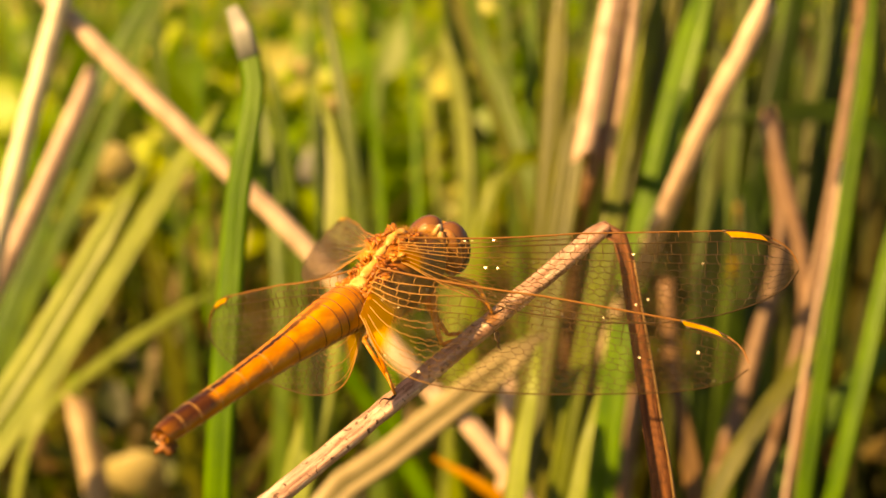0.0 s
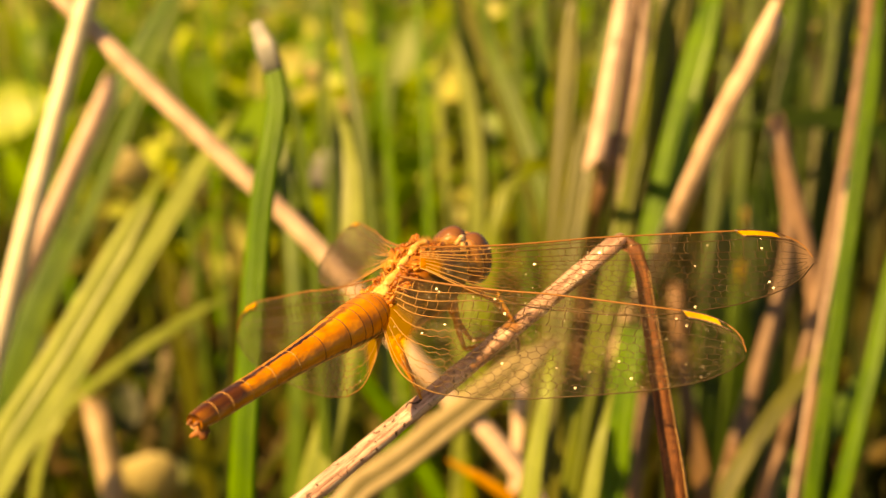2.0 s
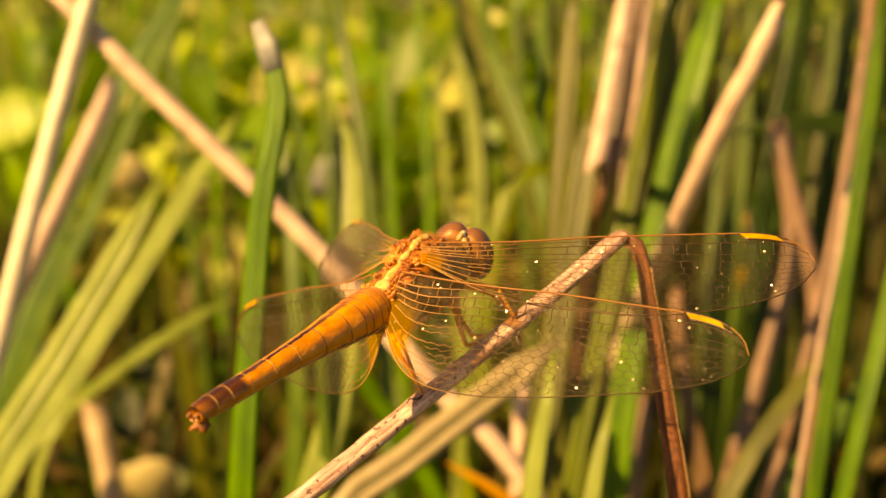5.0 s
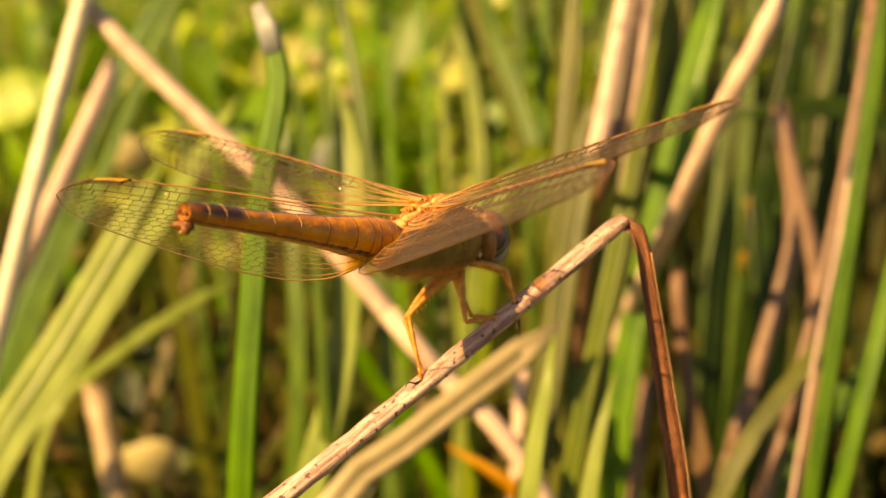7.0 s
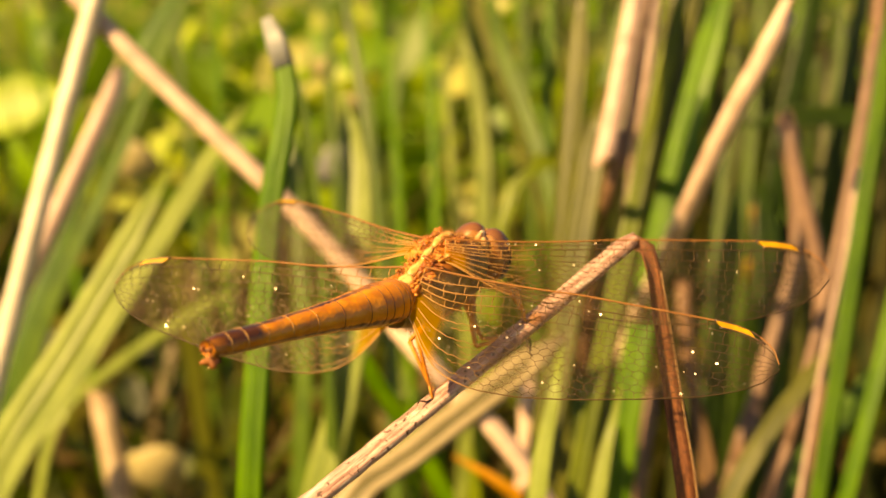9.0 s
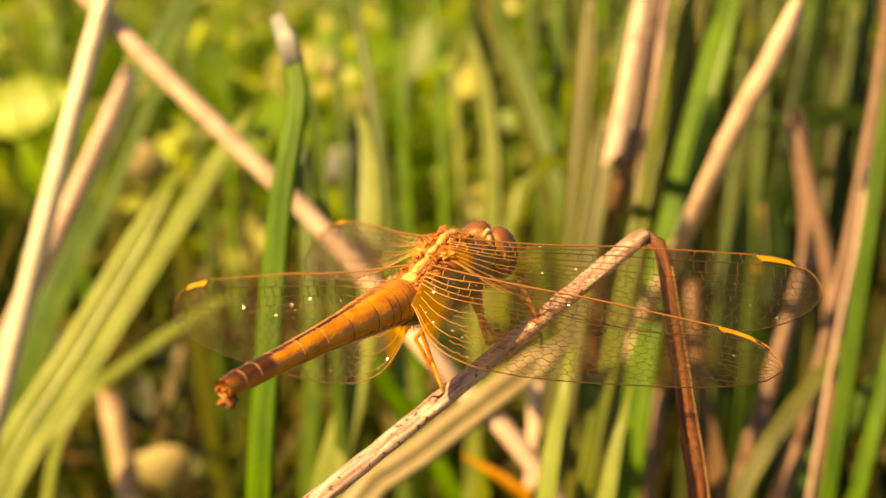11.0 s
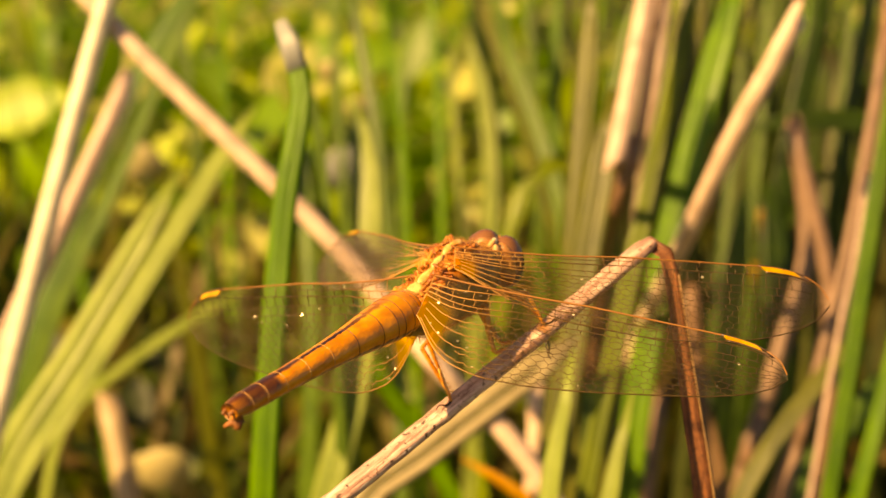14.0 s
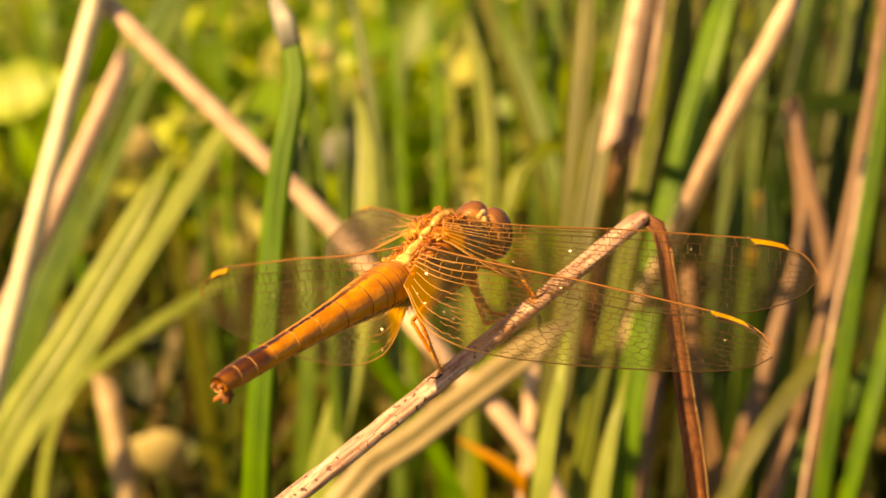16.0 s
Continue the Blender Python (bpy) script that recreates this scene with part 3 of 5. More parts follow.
def meadow(name, count, places, heights, widths, mat, label, seed, droop=0.5):
    """Grass past counting, as one mesh of folded, drooping blades."""
    r = np.random.RandomState(seed)
    verts, faces = [], []
    for k in range(count):
        x, y = places(r)
        h, w = r.uniform(*heights), r.uniform(*widths)
        a, lean = r.uniform(0, 2 * math.pi), r.uniform(0.05, 1.0) * droop
        side = np.array((math.cos(a), math.sin(a), 0))
        way = np.array((-math.sin(a), math.cos(a), 0)) if r.rand() < 0.5 else side * 0.9
        base = len(verts)
        for i in range(6):
            s = i / 5
            c = np.array((x, y, -0.02)) + np.array((0, 0, 1)) * h * (s - 0.35 * lean * s * s) + way * h * lean * s * s
            half = w * 0.5 * (0.6 + 0.7 * s) * (1 - s ** 3 * 0.97)
            verts += [c - side * half + way * half * 0.3, c, c + side * half + way * half * 0.3]
        for i in range(5):
            b = base + i * 3
            faces += [(b, b + 1, b + 4, b + 3), (b + 1, b + 2, b + 5, b + 4)]
    ob = new(name, mesh_of(name, verts, faces))
    ob.data.materials.append(mat)
    return tagged(ob, label, "grass", kind="stuff")


def band(near, far, half_angle, middle=90, power=1.0):
    """Places in a ring about the clump, within half_angle degrees of a direction."""
    def place(r):
        d = near + (far - near) * r.rand() ** power
        a = radians(middle + r.uniform(-half_angle, half_angle))
        return d * math.cos(a), d * math.sin(a)
    return place


# Grass palettes in lit and shaded copies: light and shade sit in the tints.
sunny = stuff_material("sunny meadow", [(0.03, 0.08, 0.006), (0.20, 0.38, 0.015), (0.09, 0.20, 0.010), (0.48, 0.60, 0.04), (0.30, 0.48, 0.02), (0.62, 0.60, 0.18), (0.05, 0.12, 0.006), (0.18, 0.35, 0.015)], 0.45)
# darkened greens and browns stand for the shade low between the stems
shaded = stuff_material("shade-darkened lower meadow", [(0.012, 0.024, 0.002), (0.06, 0.10, 0.004), (0.16, 0.20, 0.010), (0.17, 0.11, 0.03), (0.03, 0.055, 0.003)], 0.5)
# near-black tints: the deep shade of the clump is put into the colour
deep = stuff_material("shade-dark sedge", [(0.008, 0.016, 0.003), (0.022, 0.042, 0.004), (0.045, 0.07, 0.006), (0.05, 0.03, 0.012)], 0.7, 0.2)
# litter browns, lowered as well for the shade in the gaps
litter = stuff_material("dry litter", [(0.05, 0.03, 0.012), (0.17, 0.095, 0.045), (0.30, 0.19, 0.09), (0.045, 0.026, 0.012)], 0.6, 0.2)
meadow("meadow_grass", 1500, band(0.9, 3.4, 64, 95), (0.14, 0.36), (0.010, 0.026), sunny, "sunlit yellow-green meadow grass behind the clump", 3, 0.9)
meadow("far_meadow", 8000, band(3.2, 16, 110), (0.15, 0.42), (0.02, 0.05), sunny, "far sunlit meadow grass", 4, 0.9)
meadow("lower_grass", 900, band(0.50, 1.2, 32), (0.10, 0.30), (0.004, 0.010), shaded, "green grass tinted dark for the shade low in the clump", 5, 0.7)
# added to fill the dark gaps at the right with shade-coloured blades
meadow("dark_sedge", 900, lambda r: (r.uniform(0.10, 0.75), r.uniform(0.5, 1.25)), (0.22, 0.46), (0.006, 0.013), deep, "sedge tinted dark for the shade deep in the clump", 15, 0.35)
meadow("dry_litter", 700, band(0.42, 1.3, 36), (0.05, 0.20), (0.003, 0.007), litter, "brown dry grass litter low in the clump", 6, 1.3)


def undergrowth(name, count, places, heights, sizes, mat, label, seed):
    """Small broad leaves past counting, turned every way."""
    r = np.random.RandomState(seed)
    verts, faces = [], []
    for k in range(count):
        x, y = places(r)
        c = np.array((x, y, r.uniform(*heights)))
        n = r.normal(size=3) + np.array((-0.3, -0.5, 0.6))
        n /= np.linalg.norm(n)
        u = np.cross(n, r.normal(size=3))
        u /= np.linalg.norm(u)
        w = np.cross(n, u)
        l = r.uniform(*sizes)
        b = len(verts)
        for s, q in ((-0.5, 0.04), (-0.25, 0.24), (0.1, 0.28), (0.35, 0.16), (0.5, 0.02)):
            m = c + u * l * s - n * l * 0.25 * s * s
            verts += [m - w * l * q + n * l * 0.06, m, m + w * l * q + n * l * 0.06]
        for i in range(4):
            a = b + i * 3
            faces += [(a, a + 1, a + 4, a + 3), (a + 1, a + 2, a + 5, a + 4)]
    ob = new(name, mesh_of(name, verts, faces))
    ob.data.materials.append(mat)
    return tagged(ob, label, "leaves", kind="stuff")


undergrowth("undergrowth", 4200, band(0.85, 2.4, 55, 95), (0.0, 0.27), (0.025, 0.08), sunny, "sunlit yellow-green weeds behind the sedge", 12)
undergrowth("low_weeds", 900, band(0.48, 0.95, 30), (0.0, 0.16), (0.01, 0.03), shaded, "low green weeds tinted dark for shade between the stems", 13)
meadow("surrounding_grass", 7000, band(0.6, 5.0, 140, 270), (0.08, 0.22), (0.008, 0.02), sunny, "low meadow grass round the clump", 8, 0.9)


# ---- perch ----
def build_perch():
    """The bent dry stem: a round stalk, and the rusty leaf folded down from its break to the ground."""
    path = smooth_path([(0.0174, 0.1143, 0.3234), (0.0160, 0.1135, 0.3225), (0.0072, 0.1084, 0.3166), (-0.0017, 0.1031, 0.3108), (-0.0137, 0.0955, 0.3033), (-0.0244, 0.0884, 0.2974)], 120)
    profile = [(0.86 * x * k, 0.97 * y * k) for a in range(24) for x, y, k in ((math.cos(math.tau * a / 24), math.sin(math.tau * a / 24), 1 + 0.09 * math.cos(3 * (math.tau * a / 24 - 1.75)) + rng.uniform(-0.03, 0.03)),)]
    v, f, u = lofted(path, profile, lambda s, d: 0.00102 * (1 + 0.02 * s) * (1 + 0.025 * math.sin(70 * s) + 0.02 * math.sin(131 * s + 1)) * min(1, 0.6 + s * 14))
    ob = new("bent_stalk", mesh_of("bent_stalk", v, f, u))
    ob.data.materials.append(perch_mat)
    tagged(ob, "bent weathered dry stalk, pinkish brown with dark specks", "stalk")
    points = [(0.0168, 0.1141, 0.3232), (0.0178, 0.1137, 0.3233), (0.0185, 0.1131, 0.3219), (0.0197, 0.1120, 0.3154), (0.0211, 0.1103, 0.3068), (0.0225, 0.1082, 0.2971)]
    last = points[-1]
    points += [(last[0] + 0.012, last[1] + 0.01, last[2] * 0.5), (last[0] + 0.015, last[1] + 0.012, -0.004)]
    path = smooth_path(points, 150)
    width = lambda s, d: 0.0019 * min(1.5, 0.75 + d * 18)
    leaf = [(-0.5, 0.30), (-0.18, 0.10), (0.05, -0.05), (0.3, 0.10), (0.5, 0.34), (0.3, 0.02), (0.05, -0.16), (-0.2, 0.0)]
    v, f, u = lofted(path, leaf, width, (0.25, -1, 0))
    part("folded_leaf", mesh_of("folded_leaf", v, f, u), fold_mat, ob, "rusty brown dried leaf hanging from the break")
    # left edge only: its paler colour stands for the sunlight on it
    for edge in ([(-0.56, 0.34), (-0.46, 0.22), (-0.43, 0.34)],):
        v, f, u = lofted(path[2:], edge, width, (0.25, -1, 0))
        part("leaf_edge", mesh_of("leaf_edge", v, f, u), fold_edge_mat, ob, "curled leaf edge coloured pale as if sunlit")
    return ob


perch = build_perch()


# ---- dragonfly ----
MM = 0.001
dragonfly = new("dragonfly")
dragonfly.empty_display_size = 0.01
tagged(dragonfly, "golden orange dragonfly with clear amber-veined wings perched on a bent stalk", "dragonfly")


def ring_loft(name, stations, sides=26, flat=0.0):
    """Rings along x: (x, middle z, half width, half height)."""
    verts, faces, uvs = [], [], []
    for i, (x, z, w, h) in enumerate(stations):
        for j in range(sides):
            a = 2 * math.pi * j / sides - math.pi / 2
            c, s = math.cos(a), math.sin(a)
            verts.append((x * MM, w * c * MM, (z + h * s * (1 - flat * (s < 0))) * MM))
            uvs.append((j / sides, (x - stations[0][0]) / (stations[-1][0] - stations[0][0])))
    for i in range(len(stations) - 1):
        for j in range(sides):
            a, b = i * sides + j, i * sides + (j + 1) % sides
            faces.append((a, b, b + sides, a + sides))
    faces.append(tuple(range(sides)))
    faces.append(tuple(reversed(range((len(stations) - 1) * sides, len(stations) * sides))))
    return mesh_of(name, verts, faces, uvs)


def between(table, s):
    xs, ys = zip(*table)
    k = np.interp(s, xs, np.arange(len(xs)))
    i = min(int(k), len(xs) - 2)
    u = k - i
    u = u * u * (3 - 2 * u) * 0.4 + u * 0.6
    return ys[i] * (1 - u) + ys[i + 1] * u


TOP = [(-5.2, -1.3), (-3, -0.9), (-1.2, -0.25), (1, 0.75), (2.6, 1.3), (3.8, 1.15), (5.2, 0.55), (6.6, -0.2), (8.0, -1.0)]
LOW = [(-5.2, -4.3), (-3, -5.1), (0, -5.7), (2.6, -5.8), (4.6, -5.8), (6.0, -5.5), (7.2, -5.0), (8.0, -4.3)]
BROAD = [(-5.2, 1.75), (-3, 2.3), (0, 2.75), (3, 2.85), (5, 2.65), (6.6, 2.1), (8.0, 1.2)]


def thorax_point(x, a):
    """The place on the thorax at x, at the angle a round it (0: its left side, 90: its back)."""
    top, low = between(TOP, x), between(LOW, x)
    return np.array((x, between(BROAD, x) * math.cos(a), (top + low) / 2 + (top - low) / 2 * math.sin(a)))


def build_thorax():
    rows = []
    for k in range(31):
        x = -5.2 + 13.2 * k / 30
        top, low = between(TOP, x), between(LOW, x)
        rows.append((x, (top + low) / 2, between(BROAD, x), (top - low) / 2))
    thorax = part("thorax", ring_loft("thorax", rows), thorax_mat, dragonfly, "olive and brown-orange hairy thorax")
    for x, long, wide in ((-3.6, 0.30, 0.75), (-2.7, 0.75, 0.62), (-1.2, 0.95, 0.50), (0.5, 0.80, 0.46), (1.9, 0.7, 0.5), (3.1, 0.6, 0.45)):
        tilt = Matrix.Rotation(-math.atan2(between(TOP, x + 0.5) - between(TOP, x - 0.5), 1), 3, "Y")
        part("dorsal_plate", ellipsoid("dorsal_plate", (x * MM, 0, (between(TOP, x) + 0.05) * MM), (long * 1.3 * MM, wide * MM, 0.30 * MM), 12, 16, 0.5, tilt), plate_mat, thorax, "golden plate between the wings")
    r = random.Random(5)
    for side in (-1, 1):
        for k in range(76):
            x, y, long = -3.7 + 7.6 * k / 75 + r.uniform(-0.3, 0.3), r.uniform(0.55, 1.75), r.uniform(0.20, 0.52)
            z = between(TOP, x) - 0.06 - 0.11 * y * y + r.uniform(-0.08, 0.16)
            twist = Matrix.Rotation(side * r.uniform(0.2, 1.5), 3, "Z") @ Matrix.Rotation(r.uniform(-0.6, 0.6), 3, "X") @ Matrix.Rotation(r.uniform(-0.4, 0.4), 3, "Y")
            part("wing_hinge", ellipsoid("wing_hinge", (x * MM, side * y * MM, z * MM), (long * MM, r.uniform(0.3, 0.55) * long * MM, 0.42 * long * MM), 8, 11, 2.2, twist), r.choice((hinge_mat, hinge_mat, face_mat)), thorax)
        for x0, x1, a0, a1 in ((1.2, 3.4, 40, -12), (-2.6, 0.2, 34, -16)):
            line = []
            for i in range(10):
                s = i / 9
                line.append(thorax_point(x0 + (x1 - x0) * s, radians(a0 + (a1 - a0) * s)) * MM * np.array((1, side, 1)))
            v, f, u = lofted(np.array(line), circle(6), lambda s, d: 0.00013 * (1.2 - s), (1, 0, 0.2))
            part("side_seam", mesh_of("side_seam", v, f, u), seam_brown, thorax)
    hairs, r = [], random.Random(11)
    for k in range(2000):
        x, a = r.uniform(-4.5, 7.6), (r.gauss(math.pi / 2, 0.55) if r.random() < 0.6 else r.gauss(-math.pi / 2, 0.45))
        p = thorax_point(x, a) * MM
        out = np.array((r.uniform(-0.5, 0.3), math.cos(a) + r.uniform(-0.3, 0.3), math.sin(a) + r.uniform(-0.3, 0.3)))
        out /= np.linalg.norm(out)
        reach = r.uniform(0.3, 0.75 if math.sin(a) > -0.5 else 1.1) * MM
        hairs.append(lofted(np.array((p, p + out * reach * 0.6, p + out * reach)), circle(3), lambda s, d: 0.000019 * (1.05 - s), (0.3, 0.2, 1), False))
    part("hair", mesh_of("hair", *joined(hairs)), hair_mat, thorax, "fine golden hair")
    return thorax


def build_head():
    head = part("head", ellipsoid("head", (8.6 * MM, 0, -2.8 * MM), (0.95 * MM, 1.7 * MM, 2.1 * MM), 14, 22), face_mat, dragonfly, "ochre head with large brown eyes")
    for side in (-1, 1):
        out = Matrix.Rotation(side * 0.30, 3, "X") @ Matrix.Rotation(side * 0.25, 3, "Z")
        part("compound_eye", ellipsoid("compound_eye", (9.15 * MM, side * 1.38 * MM, -2.62 * MM), (1.72 * MM, 1.66 * MM, 2.62 * MM), 22, 30, 0.0, out), eye_mat, head, "glossy eye, red-brown above and grey below")
        part("eye_rim", ellipsoid("eye_rim", (8.28 * MM, side * 1.22 * MM, -2.62 * MM), (0.80 * MM, 1.42 * MM, 2.34 * MM), 18, 26, 0.0, out), rim_mat, head, "amber rim behind the eye")
        part("temple", ellipsoid("temple", (7.50 * MM, side * 0.66 * MM, -2.0 * MM), (0.42 * MM, 0.45 * MM, 1.65 * MM), 14, 14, 0.7, out), jaw_mat, head, "golden plate behind the eye")
        part("cheek", ellipsoid("cheek", (7.55 * MM, side * 1.25 * MM, -3.95 * MM), (0.26 * MM, 0.20 * MM, 0.46 * MM), 10, 12, 0.4, out), pale_mat, head, "cream patch behind the eye")
        part("cheek_edge", ellipsoid("cheek_edge", (7.85 * MM, side * 1.15 * MM, -3.6 * MM), (0.32 * MM, 0.75 * MM, 1.0 * MM), 10, 14, 0.6, out), face_mat, head)
        v, f, u = lofted(np.array(((11.1, side * 0.4, -1.6), (11.5, side * 0.5, -1.4), (11.9, side * 0.6, -1.4))) * MM, circle(5), lambda s, d: 0.00005 * (1.2 - s))
        part("antenna", mesh_of("antenna", v, f, u), claw_mat, head)
    part("occiput", ellipsoid("occiput", (8.35 * MM, 0, -0.78 * MM), (0.75 * MM, 0.30 * MM, 0.62 * MM), 12, 14, 0.5), pale_mat, head, "cream ridge between the eyes")
    part("frons", ellipsoid("frons", (10.7 * MM, 0, -2.0 * MM), (0.8 * MM, 0.95 * MM, 0.9 * MM), 10, 14), face_mat, head)
    part("face", ellipsoid("face", (10.2 * MM, 0, -4.0 * MM), (1.1 * MM, 1.5 * MM, 1.4 * MM), 12, 16), face_mat, head, "ochre face")
    part("jaw", ellipsoid("jaw", (9.3 * MM, 0, -4.75 * MM), (1.35 * MM, 1.6 * MM, 0.95 * MM), 10, 14), jaw_mat, head, "pinkish ochre lower lip")
    v, f, u = lofted(np.array(((6.4, 0, -3.0), (7.4, 0, -2.9), (8.2, 0, -2.9))) * MM, circle(12), lambda s, d: (0.0016 - 0.0004 * s))
    part("neck", mesh_of("neck", v, f, u), hinge_mat, head)
    return head


AB_LENGTH = 22.7
AB_WIDE = [(0, 1.75), (0.05, 2.08), (0.14, 2.08), (0.25, 1.86), (0.4, 1.50), (0.55, 1.27), (0.72, 1.10), (0.86, 1.08), (0.94, 1.02), (1, 0.80)]
AB_ENDS = (0.0, 0.055, 0.15, 0.27, 0.40, 0.53, 0.65, 0.765, 0.86, 0.93, 1.0)


def build_abdomen():
    rows = []
    for a, b in zip(AB_ENDS, AB_ENDS[1:]):
        for q, swell in ((0.0, 0.985), (0.06, 1.0), (0.5, 1.0), (0.94, 1.0), (0.995, 0.988)):
            s = a + (b - a) * q
            w = between(AB_WIDE, s) * swell
            rows.append((-AB_LENGTH * s, 0.25 - 0.25 * s, w, w * (0.98 - 0.12 * s)))
    abdomen = part("abdomen", ring_loft("abdomen", rows, 32, 0.12), abdomen_mat, dragonfly, "golden orange ringed abdomen with dark sides")
    for s in (0.03, 0.095, 0.19, *AB_ENDS[1:-1]):
        w = between(AB_WIDE, s)
        loop, n, m = [], 32, 6
        verts, faces = [], []
        for j in range(n):
            a = 2 * math.pi * j / n
            for i in range(m):
                b = 2 * math.pi * i / m
                k = 1.0 + 0.03 * math.cos(b) / w
                z = math.sin(a) * (0.98 - 0.12 * s) * (1 - 0.12 * (math.sin(a) < 0))
                verts.append(((-AB_LENGTH * s + 0.042 * math.sin(b) - 0.10 * math.cos(a) ** 2 + 0.05) * MM, w * k * math.cos(a) * MM, (0.25 - 0.25 * s + w * k * z) * MM))
        for j in range(n):
            for i in range(m):
                faces.append((j * m + i, (j + 1) % n * m + i, (j + 1) % n * m + (i + 1) % m, j * m + (i + 1) % m))
        part("segment_ring", mesh_of("segment_ring", verts, faces), ring_mat if s < 0.5 else keel_mat, abdomen)
    for side in (-1, 1):
        v, f, u = lofted(np.array(((-22.2, side * 0.32, 0.05), (-22.7, side * 0.38, 0.05), (-23.1, side * 0.3, -0.02))) * MM, circle(8), lambda s, d: 0.00028 * (1.15 - 0.8 * s))
        part("cercus", mesh_of("cercus", v, f, u), tail_mat, abdomen, "short brown tail appendage")
    part("tail_plate", ellipsoid("tail_plate", (-22.3 * MM, 0, -0.75 * MM), (0.75 * MM, 0.7 * MM, 0.6 * MM), 12, 16, 1.2), tail_mat, abdomen)
    v, f, u = lofted(np.array(((-21.6, 0.2, -1.0), (-22.0, 0.25, -1.4), (-22.4, 0.2, -1.55))) * MM, circle(7), lambda s, d: 0.0002 * (1.2 - s))
    part("tail_flap", mesh_of("tail_flap", v, f, u), jaw_mat, abdomen, "pale flap under the tail")
    return abdomen


FORE = dict(length=33.4, trail=[(0, 1.9), (0.06, 3.2), (0.15, 4.9), (0.3, 6.6), (0.5, 7.6), (0.65, 7.7), (0.8, 7.1), (0.9, 6.1), (0.96, 5.0), (1, 3.4)])
HIND = dict(length=30.4, trail=[(0, 4.6), (0.05, 7.4), (0.12, 9.5), (0.22, 10.4), (0.35, 10.3), (0.5, 9.5), (0.65, 8.4), (0.8, 7.2), (0.9, 6.0), (0.96, 4.9), (1, 3.4)])


def wing_place(wing, side, f, s):
    """The point of a wing at the fraction f of its chord and s of its span."""
    lead = -3.4 * (1 - math.sqrt(max(0, 1 - (max(0, s - 0.80) / 0.20) ** 2.6)))
    lead += 0.25 * math.sin(math.pi * min(1, s / 0.45)) * -1 * (s < 0.45)
    xs, ys = zip(*wing["trail"])
    back = np.interp(s + 0.02 * math.sin(0), xs, ys)
    soft = sum(np.interp(min(1, max(0, s + d)), xs, ys) for d in (-0.03, -0.015, 0, 0.015, 0.03)) / 5
    trail = -(soft if s < 0.96 else back)
    x = lead + (trail - lead) * f
    z = 0.20 * math.sin(2 * math.pi * 3.2 * f) * (1 - 0.6 * s) * min(1, s * 8) * (1 - f) ** 0.5 - 0.5 * s * s
    return (x * MM, side * wing["length"] * s * MM, z * MM)


def flat_circle(n):
    return [(x * 0.9, y * 1.1) for x, y in circle(n)]


